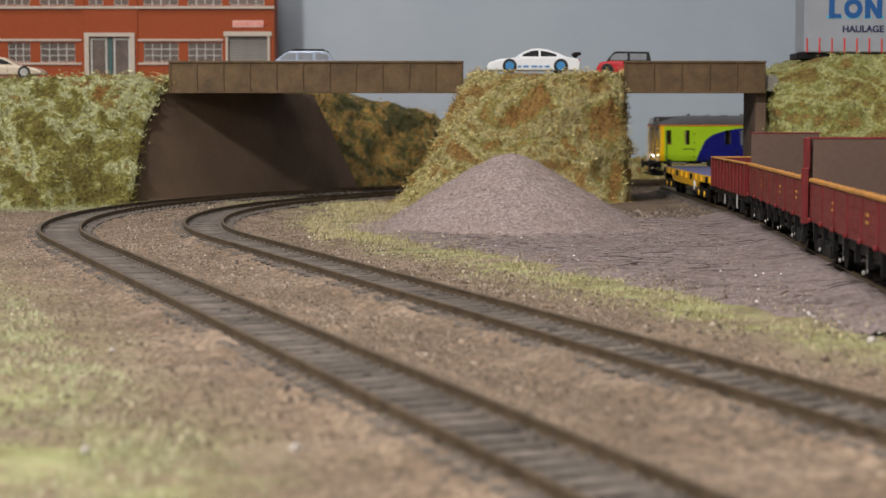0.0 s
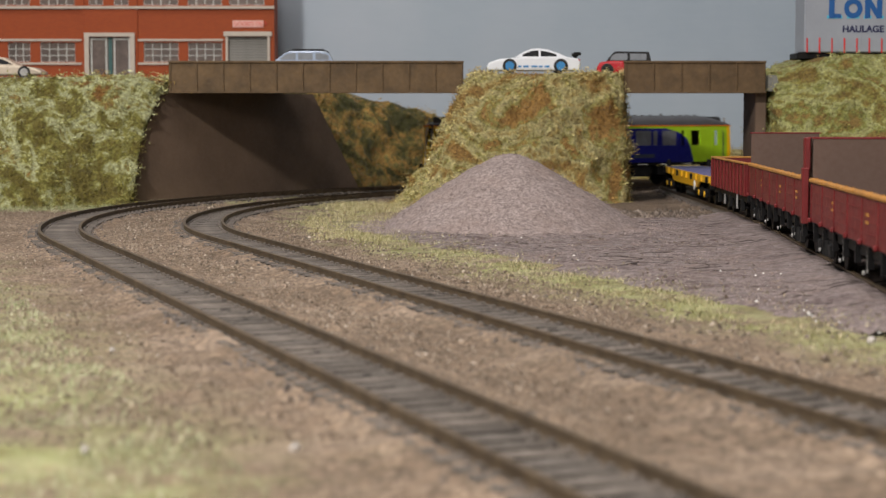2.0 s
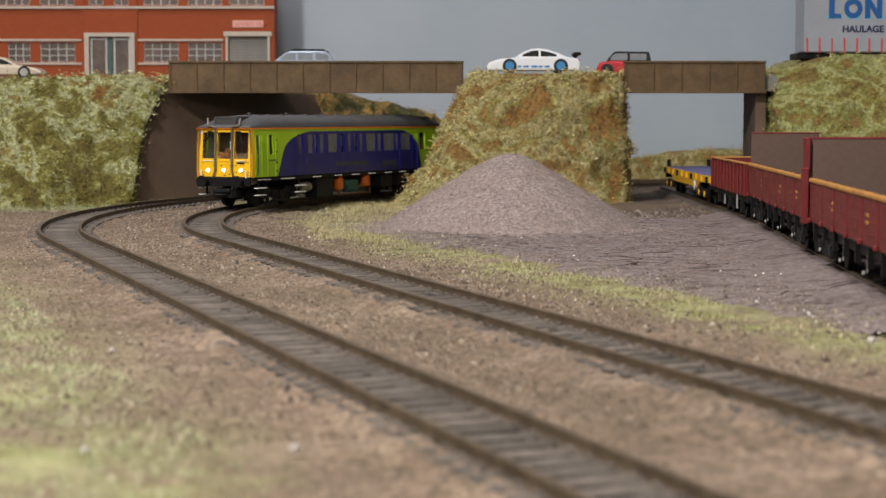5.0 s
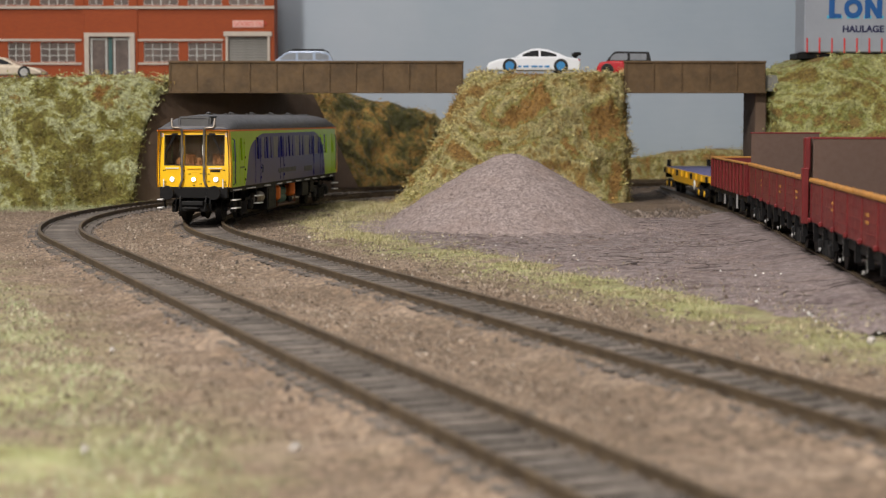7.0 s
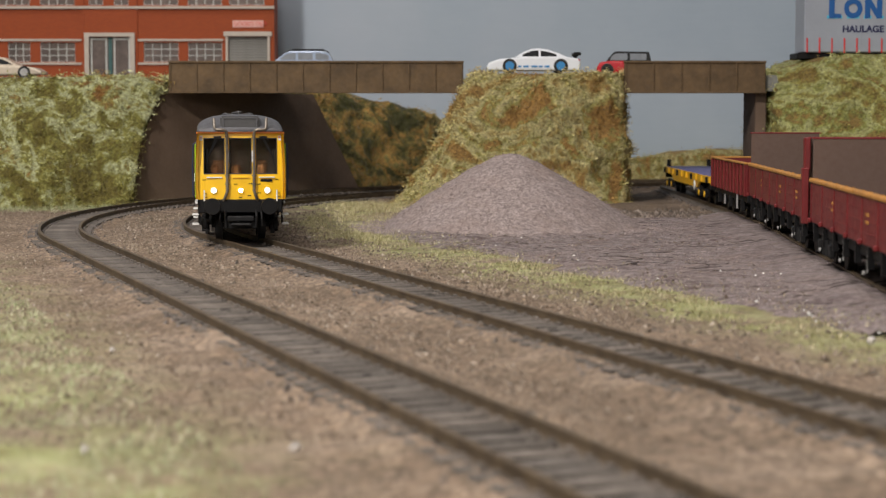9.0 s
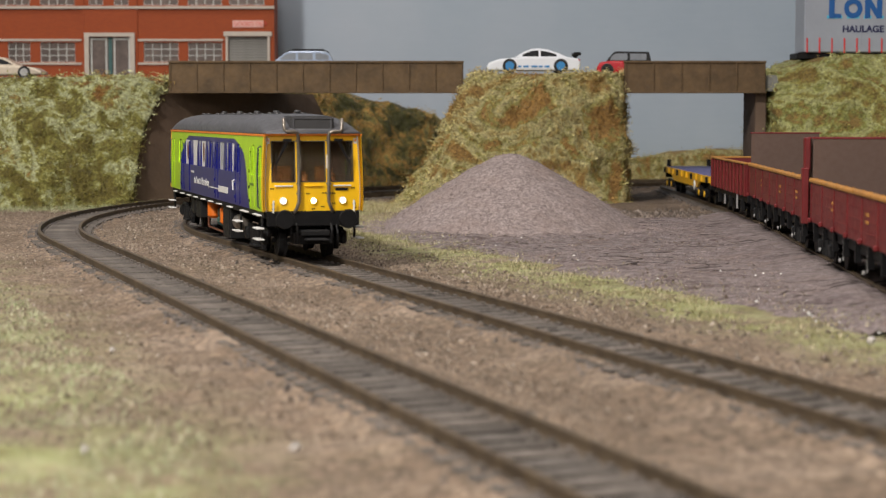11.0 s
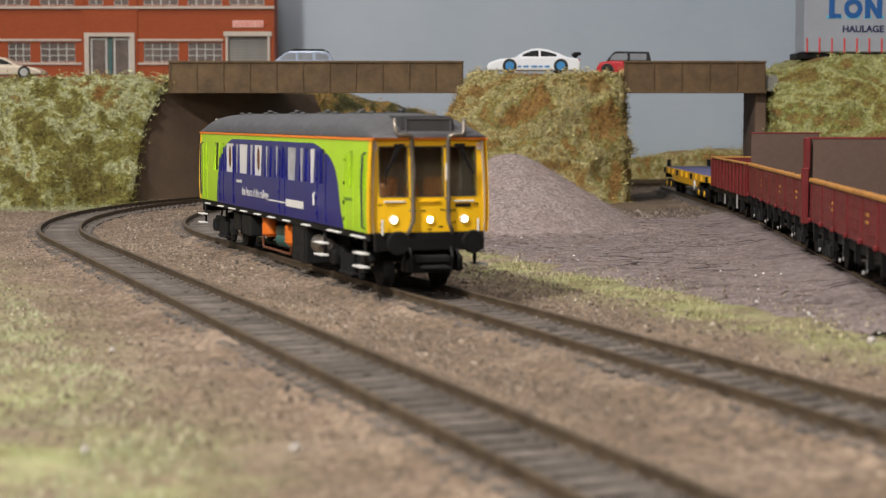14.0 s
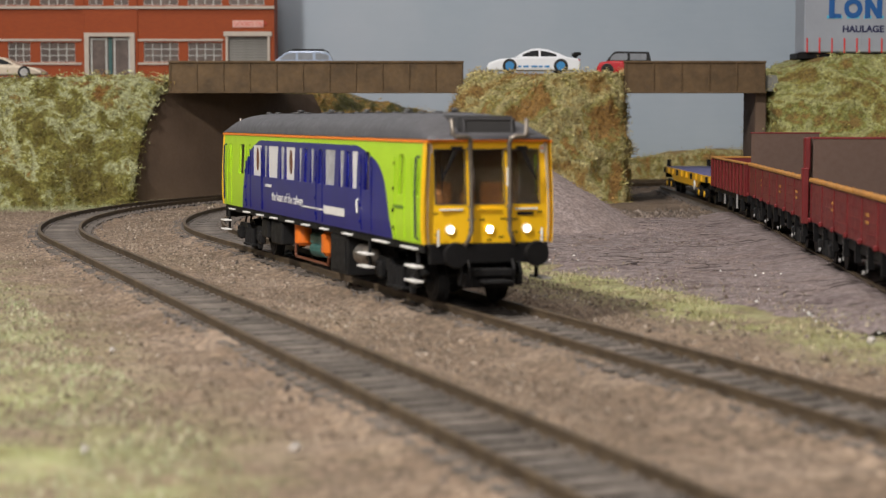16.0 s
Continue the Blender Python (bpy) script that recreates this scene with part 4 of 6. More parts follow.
    for a, b in zip(rings, rings[1:]):
        for k in range(16):
            bm.faces.new((a[k], a[k + 1], b[k + 1], b[k]))
    bm.faces.new(rings[0])
    bm.faces.new(rings[-1])
    roof = part("roof", tidy(bm), ROOFGREY, car, "mid-grey domed roof", True)
    me = mesh_of("roof_vent", rod(rod(B(), (0, 0, 0), (0, 0, 0.9), 1.0, 0.8), (0, 0, 0.9), (0, 0, 1.5), 1.5, 1.1), HEADBOX)
    for i in range(15):
        for yv in ((-5, 5) if i % 3 else (0,)):
            o = new("roof_vent", me)
            o.parent = roof
            o.matrix_local = mm(100 - i * 14.5, yv, 51.2 if yv == 0 else 50.4)
    me = mesh_of("roof_rib", box(B(), (0, 0, 51.35), (0.35, 12, 0.25)), ROOFGREY)
    for i in range(8):
        o = new("roof_rib", me)
        o.parent = roof
        o.matrix_local = mm(98 - i * 28, 0, 0)
    # ends
    for end in (1, -1):
        bm = B()

        def fx(z, y):
            return HALF - 0.2 - 1.5 * max(0.0, (z - 26) / 18) - 1.3 * (abs(y) / 18.5) ** 2.2

        ys = [-18.5, -16.9, -15.0, -6.6, -4.5, 4.5, 6.6, 15.0, 16.9, 18.5]
        zs = [ZB + 0.3, 18, 21, 24, 26.7, 30, 34, 38, 41.3, 42, ZC + 0.7]
        holes = ((-15.0, -6.6), (-4.5, 4.5), (6.6, 15.0))
        for shell in (0.0, 1.0):
            g = {}
            for i, yv in enumerate(ys):
                for j, z in enumerate(zs):
                    yy = math.copysign(min(abs(yv), side_y(z) - shell), yv)
                    g[i, j] = bm.verts.new((end * (fx(z, yv) - shell), yy, z))
            for i in range(len(ys) - 1):
                ym = (ys[i] + ys[i + 1]) / 2
                for j in range(len(zs) - 1):
                    zm = (zs[j] + zs[j + 1]) / 2
                    if any(a < ym < b for a, b in holes) and 26.7 < zm < 41.3:
                        continue
                    bm.faces.new((g[i, j], g[i + 1, j], g[i + 1, j + 1], g[i, j + 1]))
        for a, b in holes:
            for yv in (a, b):
                bm.faces.new([bm.verts.new((end * (fx(z, yv) - s), yv, z)) for z, s in ((26.7, 0), (41.3, 0), (41.3, 1), (26.7, 1))])
            for z in (26.7, 41.3):
                bm.faces.new([bm.verts.new((end * (fx(z, yv) - s), yv, z)) for yv, s in ((a, 0), (b, 0), (b, 1), (a, 1))])
        bmesh.ops.remove_doubles(bm, verts=bm.verts, dist=0.002)
        front = part("cab_front", tidy(bm), YELLOW, car, "bright yellow cab end")
        for a, b in holes:
            yc = (a + b) / 2
            bm = B()
            vs = [bm.verts.new((end * (fx(z, yv) - 0.5), yv, z)) for yv, z in ((a, 26.7), (b, 26.7), (b, 41.3), (a, 41.3))]
            bm.faces.new(vs)
            r = bmesh.ops.solidify(bm, geom=bm.faces[:], thickness=0.2)
            part("windscreen", bm, PANE, front, "cab windscreen").visible_shadow = False
            bm = B()
            for yv in (a, b):
                rod(bm, (end * (fx(27, yv) + 0.05), yv, 26.7), (end * (fx(41.3, yv) + 0.05), yv, 41.3), 0.2, seg=6)
            for z in (26.7, 41.3):
                rod(bm, (end * (fx(z, a) + 0.05), a, z), (end * (fx(z, b) + 0.05), b, z), 0.2, seg=6)
            part("window_rim", bm, HEADBOX, front)
            part("window_ledge", box(B(), (end * (fx(25, yc) + 0.3), yc, 25.2), (0.7, 6.6, 0.5), 0.1), WHITE if yc else YELLOW, front)
        for yv, mat in ((-11.0, LAMPW), (0.0, LAMPC), (11.0, LAMPW)):
            x = fx(20, yv)
            part("lamp_rim", rod(B(), (end * (x - 0.3), yv, 19.8), (end * (x + 0.55), yv, 19.8), 1.45, 1.3, 20), WHITE if yv else YELLOW, front)
            part("headlight", rod(B(), (end * (x + 0.3), yv, 19.8), (end * (x + 0.75), yv, 19.8), 0.98, 0.85, 20), mat if end > 0 else paint("lamp_glass", (0.4, 0.4, 0.4), 0.2), front, "round lamp lit white" if end > 0 else "")
        # exhaust pipes up the end
        for s in (-1, 1):
            x0 = end * (HALF + 1.0)
            pts = [(end * (HALF - 1), s * 7.6, 14.5), (x0, s * 6.6, 16.5), (x0, s * 5.5, 19.5), (x0 - end * 0.1, s * 5.5, 27), (x0 - end * 0.7, s * 5.6, 43), (x0 - end * 0.2, s * 5.9, 44.4),
                   (x0 + end * 0.1, s * 7.0, 44.9), (x0 - end * 0.4, s * 9.8, 44.9), (x0 - end * 0.7, s * 10.6, 45.6), (x0 - end * 1.4, s * 10.8, 49.6)]
            part("exhaust_pipe", pipe(B(), pts, 0.62, 10), STEEL, front, "bent weathered steel exhaust pipe", True)
            bm = B()
            for z in (22.5, 26, 41.5):
                box(bm, (x0 - end * (0.3 + 0.08 * max(0, z - 27)), s * 5.5, z), (1.1, 1.9, 0.5), 0.1)
            part("pipe_clip", bm, STEEL, front)
            bm = B()
            rod(bm, (x0 - end * 1.2, s * 9.8, 41.6), (x0 - end * 0.9, s * 13.6, 33.2), 0.3, seg=6)
            rod(bm, (x0 - end * 1.2, s * 8.9, 41.6), (x0 - end * 0.9, s * 13.2, 33.8), 0.22, seg=6)
            box(bm, (x0 - end * 1.1, s * 9.4, 41.8), (0.7, 3.2, 0.9), 0.1)
            rod(bm, (x0 - end * 0.95, s * 13.6, 37), (x0 - end * 0.8, s * 13.7, 29.5), 0.25, seg=6)
            part("wiper", bm, BLACK, front, "black windscreen wiper")
            bm = B()
            rod(bm, (x0 - end * 0.2, s * 4.9, 31.5), (x0 - end * 0.2, s * 4.9, 36.5), 0.28, seg=6)
            part("handrail", bm, WHITE if s > 0 else STEEL, front)
            part("handrail", rod(B(), (x0, s * 14.9, 15.5), (x0, s * 14.9, 20), 0.35, seg=6), WHITE, front)
        # riveted marks on the yellow
        for yv, z in ((-15, 24.2), (-5, 24), (-14.6, 18.5), (-5.4, 19.6), (-2, 22.4), (4, 22.6), (7.6, 22.4), (15, 24.3), (3.5, 17.6), (0, 16.9), (15.4, 18.6), (7.6, 18.8), (-14.6, 16.9), (15.6, 17.1)):
            bm = B()
            for s in (-1, 1):
                prism(bm, [(yv, z), (yv + s * 0.55, z + 0.4), (yv + s * 0.55, z - 0.4)], end * (fx(z, yv) + 0.02), end * (fx(z, yv) + 0.12), "x")
            part("bow_mark", bm, BLACK, front)
        part("number_bar", box(B(), (end * (fx(23.8, 10) + 0.05), -end * -10.6, 23.9), (0.14, 4.8, 1.0)), BLACK, front, "black unit number drawn as a bar")
        for s in (-1, 1):
            part("warning_plate", box(B(), (end * (fx(41.2, 16) + 0.05), s * 16.2, 41.4), (0.14, 1.3, 2.0)), WHITE, front)
            part("warning_mark", prism(B(), [(s * 16.2 - 0.45, 41.3), (s * 16.2 + 0.45, 41.3), (s * 16.2, 42.2)], end * (fx(41.2, 16) + 0.12), end * (fx(41.2, 16) + 0.18), "x"), ORANGE, front)
        bm = B()
        box(bm, (end * (HALF - 0.9), 0, ZC + 0.55), (1.3, 34.4, 0.8), 0.1)
        part("cantrail_line", bm, ORANGE, front, "orange line over the windows")
        # headcode box on the roof
        bm = B()
        prism(bm, [(end * (HALF - 22), 50.6), (end * (HALF - 1.7), 50.4), (end * (HALF - 0.9), 44.3), (end * (HALF - 22), 44.3)], -8.2, 8.2, "y")
        bmesh.ops.bevel(bm, geom=bm.edges[:], offset=0.7, segments=2, affect="EDGES")
        hb = part("headcode_box", bm, HEADBOX, car, "dark grey headcode box", False)
        bm = B()
        for yv in (-6.9, 6.9):
            box(bm, (end * (HALF - 1.0), yv, 47.2), (0.3, 0.5, 5.0), 0.1, ry=-end * 7)
        for z in (44.8, 49.6):
            box(bm, (end * (HALF - 1.0 - 0.13 * (z - 47.2)), 0, z), (0.3, 14.2, 0.4), 0.1)
        part("panel_rim", bm, ROOFGREY, hb)
        # buffer beam, buffers, coupling, cow-catcher gear
        bm = B()
        box(bm, (end * (HALF - 0.6), 0, 13.3), (2.2, 34, 5.4), 0.3)
        part("buffer_beam", bm, BLACK, car)
        for s in (-1, 1):
            bm = B()
            rod(bm, (end * HALF, s * 11.6, 13.4), (end * (HALF + 4.2), s * 11.6, 13.4), 1.9, seg=16)
            rod(bm, (end * (HALF + 4.0), s * 11.6, 13.4), (end * (HALF + 6.0), s * 11.6, 13.4), 1.2, seg=14)
            rod(bm, (end * (HALF + 5.6), s * 11.6, 13.4), (end * (HALF + 6.6), s * 11.6, 13.4), 3.5, 3.2, 28)
            part("buffer", bm, BLACK, car, "black round buffer")
            bm = B()
            pipe(bm, [(end * (HALF + 0.6), s * 6.4, 11.5), (end * (HALF + 2.2), s * 6.4, 9), (end * (HALF + 1.8), s * 6.0, 4.5)], 0.5)
            pipe(bm, [(end * (HALF + 0.6), s * 8.4, 11), (end * (HALF + 2.0), s * 8.6, 8), (end * (HALF + 1.0), s * 8.8, 5)], 0.4)
            part("brake_hose", bm, GREYBLK, car)
        bm = B()
        box(bm, (end * (HALF + 1.0), 0, 8.2), (5, 11, 2.2), 0.4)
        box(bm, (end * (HALF + 4.4), 0, 6.0), (4.5, 7.5, 1.0), 0.3)
        box(bm, (end * (HALF - 3), 0, 6.0), (8, 14, 4), 0.4)
        pipe(bm, [(end * (HALF + 4), -4, 6), (end * (HALF + 8.2), -4, 6), (end * (HALF + 8.2), 4, 6), (end * (HALF + 4), 4, 6)], 0.3)
        part("coupling", bm, GREYBLK, car, "black tension coupling")
    # bogies with wheelsets
    wheel_mesh = B()
    for s in (-1, 1):
        rod(wheel_mesh, (0, s * (GAUGE / 2 - 1.2), 0), (0, s * (GAUGE / 2 + 1.2), 0), 6.0, 5.8, 28)
        rod(wheel_mesh, (0, s * (GAUGE / 2 - 1.7), 0), (0, s * (GAUGE / 2 - 1.1), 0), 6.7, 6.6, 28)
        rod(wheel_mesh, (0, s * (GAUGE / 2 + 1.1), 0), (0, s * (GAUGE / 2 + 1.5), 0), 4.6, 4.4, 20)
        for k in range(6):
            a = k * math.tau / 6
            box(wheel_mesh, (3.0 * math.cos(a), s * (GAUGE / 2 + 1.55), 3.0 * math.sin(a)), (0.9, 0.25, 0.9), 0.1)
    rod(wheel_mesh, (0, -12, 0), (0, 12, 0), 0.9, seg=10)
    wm = mesh_of("wheelset", wheel_mesh, GREYBLK)
    wheels = []
    for bx in (93, -93):
        for dx in (-17, 17):
            w = new("wheelset", wm)
            w.parent = car
            w.matrix_local = mm(bx + dx, 0, 4.5)
            wheels.append((w, bx + dx))
        bm = B()
        for s in (-1, 1):
            prism(bm, [(bx - 23, 8.4), (bx - 20, 10.4), (bx - 9, 10.4), (bx - 6, 8.0), (bx + 6, 8.0), (bx + 9, 10.4), (bx + 20, 10.4), (bx + 23, 8.4), (bx + 20, 7.0), (bx + 9, 6.6), (bx + 6, 4.6), (bx - 6, 4.6), (bx - 9, 6.6), (bx - 20, 7.0)], s * 13.0, s * 14.4, "y")
            for dx in (-17, 17):
                box(bm, (bx + dx, s * 14.8, 6.6), (5.2, 2.2, 5.0), 0.5)
                box(bm, (bx + dx, s * 15.9, 6.4), (2.6, 0.8, 2.6), 0.3)
            for dx in (-5, -2, 2, 5):
                rod(bm, (bx + dx, s * 15.0, 3.2), (bx + dx, s * 15.0, 9.0), 1.2, seg=10)
            box(bm, (bx, s * 15.0, 2.9), (15, 2.6, 0.9), 0.2)
            for dx in (-10.5, 10.5):
                box(bm, (bx + dx, s * 13.8, 4.4), (1.6, 1.8, 5.5), 0.3)
        box(bm, (bx, 0, 8.6), (30, 24, 2.6), 0.4)
        bmesh.ops.translate(bm, verts=bm.verts, vec=(0, 0, -1.2))
        part("bogie_frame", bm, GREYBLK, car, "black bogie frame")
    # steps with white edges
    for s in (-1, 1):
        for u, zz in ((9, (9.6, 5.6)), (55, (9.8, 6.0)), (248, (9.6, 6.0))):
            for z in zz:
                part("footstep", box(B(), (HALF - u, s * 18.6, z), (9.5 if u < 100 else 8, 2.8, 0.55), 0.12), WHITE, car, "white-edged footstep")
            part("step_hanger", box(B(), (HALF - u, s * 17.3, 10), (1.4, 0.7, 9), 0.1), GREYBLK, car)
        for u, w in ((14, 13), (41, 14), (76, 9), (103, 8), (126, 8), (148, 8), (171, 8), (192, 8), (214, 8), (239, 7)):
            part("step_board", box(B(), (HALF - u, s * 18.2, 14.3), (w, 1.4, 0.5), 0.1), WHITE, car)
        # underfloor engines and boxes
        bm = B()
        rod(bm, (HALF - 147, s * 13.6, 7.0), (HALF - 147, s * 13.6, 14), 2.9, 2.9, 18)
        rod(bm, (HALF - 147, s * 13.2, 6.0), (HALF - 147, s * 13.2, 7.2), 2.0, 3.3, 18)
        part("engine_cylinder", bm, ENGINE, car, "orange underfloor engine part")
        bm = B()
        box(bm, (HALF - 111, s * 14.0, 9.0), (6.0, 5, 8.5), 1.4)
        part("engine_cylinder", bm, ENGINE, car, "orange underfloor engine part")
        bm = B()
        pipe(bm, [(HALF - 150, s * 15.5, 12), (HALF - 150, s * 15.5, 3.2), (HALF - 149, s * 15.5, 2.2), (HALF - 108, s * 15.5, 2.2), (HALF - 107, s * 15.5, 5)], 0.5)
        part("engine_pipe", bm, RUSTPIPE, car, "brown pipe round the engine")
        bm = B()
        rod(bm, (HALF - 138, s * 11, 5.5), (HALF - 124, s * 11, 6.0), 2.8, seg=14)
        box(bm, (HALF - 130, s * 10.5, 9), (18, 6, 4), 0.8)
        part("engine_block", bm, TEAL, car)
        bm = B()
        box(bm, (HALF - 88, s * 13, 7.4), (20, 9, 12.4), 0.4)
        box(bm, (HALF - 88, s * 17.6, 7.4), (16, 0.4, 10), 0.1)
        part("battery_box", bm, GREYBLK, car, "dark grey underfloor box")
        bm = B()
        rod(bm, (HALF - 70, s * 15, 8.5), (HALF - 62, s * 15, 8.5), 3.2, seg=18)
        rod(bm, (HALF - 62, s * 15, 8.5), (HALF - 59.5, s * 15, 8.5), 3.2, 2.2, 18)
        part("air_tank", bm, STEEL, car, "grey air tank")
        bm = B()
        box(bm, (HALF - 172, s * 13, 9), (16, 8, 8), 0.5)
        box(bm, (HALF - 192, s * 13, 9.5), (10, 7, 7), 0.5)
        part("battery_box", bm, GREYBLK, car)
    bm = B()
    box(bm, (0, 0, 10.5), (130, 14, 6), 0.5)
    part("underframe", bm, BLACK, car)
    # inside
    for e in (1, -1):
        bm = B()
        box(bm, (e * (HALF - 21), 0, 29), (1, 34.4, 25))
        box(bm, (e * (HALF - 60), 0, 29), (1, 34, 25))
        part("bulkhead", bm, BULKHEAD, car, "brown-grey cab bulkhead")
        bm = B()
        box(bm, (e * (HALF - 8), 0, 20), (5, 31, 8), 0.8)
        for yv in (-8, 8):
            box(bm, (e * (HALF - 15), yv, 22), (6, 7, 2), 0.6)
            box(bm, (e * (HALF - 18), yv, 27), (2, 7, 10), 0.6)
        for yv in (-10.5, -1.5, 9.0):
            box(bm, (e * (HALF - 12.5), yv, 26.5), (3, 4.2, 7.5), 1.2)
        part("cab_desk", bm, SEAT, car, "tan cab desk and seats")
    me = mesh_of("seat", box(box(B(), (0, 0, 20), (8, 12, 4), 0.8), (3, 0, 26), (2.4, 12, 11), 0.8), paint("seat_blue", (0.05, 0.06, 0.14), 0.8))
    for i in range(10):
        for yv in (-10, 10):
            o = new("seat", me)
            o.parent = car
            o.matrix_local = mm(52 - i * 12.5, yv, 0)
    return car, wheels


RAILCAR, WHEELS = railcar()
RAILCAR.scale = (0.97, 0.97, 0.97)
# way of the car's middle along the inner track, second by second
WAY = [(0, 1007), (0.5, 1058), (1, 1110), (1.5, 1163), (2, 1218), (2.5, 1275), (3, 1329), (3.5, 1378), (4, 1423), (5, 1506), (6, 1580), (6.5, 1616), (7, 1652),
       (7.5, 1691), (8, 1732), (8.5, 1766), (9, 1793), (10, 1841), (11, 1889), (11.5, 1913), (12, 1938), (12.5, 1959), (13, 1978), (13.5, 1996), (14, 2014),
       (14.5, 2030), (15, 2044), (15.5, 2056), (16, 2061)]


def way_at(t):
    """Smooth cubic through WAY."""
    T, S = [a for a, _ in WAY], [b for _, b in WAY]
    i = max(0, min(len(T) - 2, sum(1 for a in T if a <= t) - 1))

    def slope(k):
        a, b = max(0, k - 1), min(len(T) - 1, k + 1)
        return (S[b] - S[a]) / (T[b] - T[a])
    h = T[i + 1] - T[i]
    u = (t - T[i]) / h
    return ((2 * u ** 3 - 3 * u * u + 1) * S[i] + (u ** 3 - 2 * u * u + u) * h * slope(i) + (3 * u * u - 2 * u ** 3) * S[i + 1] + (u ** 3 - u * u) * h * slope(i + 1))


# small settings of the car on its way: seconds, forward, to its left, turn in degrees
LEAN = [(0, 3, 0, -3.2), (2.5, 1.5, 0, -5.0), (3.5, 2, 0.5, -3.4), (7, 5, 4, -2.8), (8, 3.4, 2.5, -3.0), (9, 0, -0.5, -3.3), (10.5, 1.0, -1.0, -2.2), (12, 2, -1.6, -0.95), (14, 2.6, -2.0, -0.6), (16, 4.0, -2.0, -0.35)]


def lean_at(t, k):
    i = max(0, min(len(LEAN) - 2, sum(1 for q in LEAN if q[0] <= t) - 1))
    u = (t - LEAN[i][0]) / (LEAN[i + 1][0] - LEAN[i][0])
    return LEAN[i][k] + (LEAN[i + 1][k] - LEAN[i][k]) * u * u * (3 - 2 * u)


def car_pose(s, t):
    a, b = INNER.at(s + 90), INNER.at(s - 90)
    c, d = (a + b) / 2, (a - b) / np.hypot(*(a - b))
    turn = math.atan2(d[1], d[0]) + radians(lean_at(t, 3))
    nose = c + d * (125.6 + lean_at(t, 1)) + np.array((-d[1], d[0])) * lean_at(t, 2)
    c = nose - 125.6 * np.array((math.cos(turn), math.sin(turn)))
    return mm(c[0], c[1], 1.5, math.degrees(turn))


def motions():
    times = [i / 10 for i in range(161)]
    walk(RAILCAR, [(t, car_pose(way_at(t), t)) for t in times])
    for w, x in WHEELS:
        walk(w, [(t, mm(x, 0, 4.5, 0, 0, math.degrees((way_at(t) - 1004) / 5.8))) for t in times])


# ---- the factory on the upper level ----
def brick_material():
    m = Mat("orange_brick_card", 0.7)
    n = m.t.nodes.new("ShaderNodeTexBrick")
    n.inputs["Scale"].default_value = 1.0
    n.inputs["Brick Width"].default_value, n.inputs["Row Height"].default_value, n.inputs["Mortar Size"].default_value = 3.0 * K, 1.1 * K, 0.10 * K
    n.inputs["Color1"].default_value = (0.31, 0.051, 0.003, 1)
    n.inputs["Color2"].default_value = (0.265, 0.039, 0.003, 1)
    n.inputs["Mortar"].default_value = (0.26, 0.055, 0.008, 1)
    mp = m.t.nodes.new("ShaderNodeMapping")
    mp.inputs["Rotation"].default_value = (radians(90), 0, 0)
    m.link(m.co, mp.inputs[0])
    m.link(mp.outputs[0], n.inputs["Vector"])
    m.colour(m.mix(m.ramp(m.noise(40, 4), [(0.35, (0, 0, 0)), (0.75, (0.35,) * 3)]), n.outputs[0], (0.31, 0.052, 0.006)))
    return m.m


BRICK = brick_material()
TRIM = paint("cream_trim", (0.50, 0.44, 0.385), 0.6, 0, 0.06)
DARKPANE = paint("printed_window", (0.115, 0.082, 0.07), 0.35, 0, 0.3, 9)
SHUTTER = paint("grey_shutter", (0.24, 0.235, 0.22), 0.55, 0, 0.06)
DOORWHITE = paint("door_frame_grey", (0.55, 0.56, 0.54), 0.5, 0, 0.05)
DOORTEAL = paint("door_post_teal", (0.02, 0.09, 0.09), 0.4, 0, 0.1)
SIGNPINK = paint("sign_pink", (0.74, 0.42, 0.37), 0.6, 0, 0.05)
SIGNRED = paint("sign_red", (0.55, 0.04, 0.03), 0.6, 0, 0.05)


def lettering(name, txt, size, mat, parent, m, bold=0.0):
    cu = bpy.data.curves.new(name, "FONT")
    cu.body, cu.size, cu.extrude, cu.offset = txt, size * K, 0.00008, bold * K
    tmp = new(name, cu)
    me = bpy.data.meshes.new_from_object(tmp)
    bpy.data.objects.remove(tmp)
    me.materials.append(mat)
    o = new(name, me)
    o.parent = parent
    o.matrix_local = m
    return o


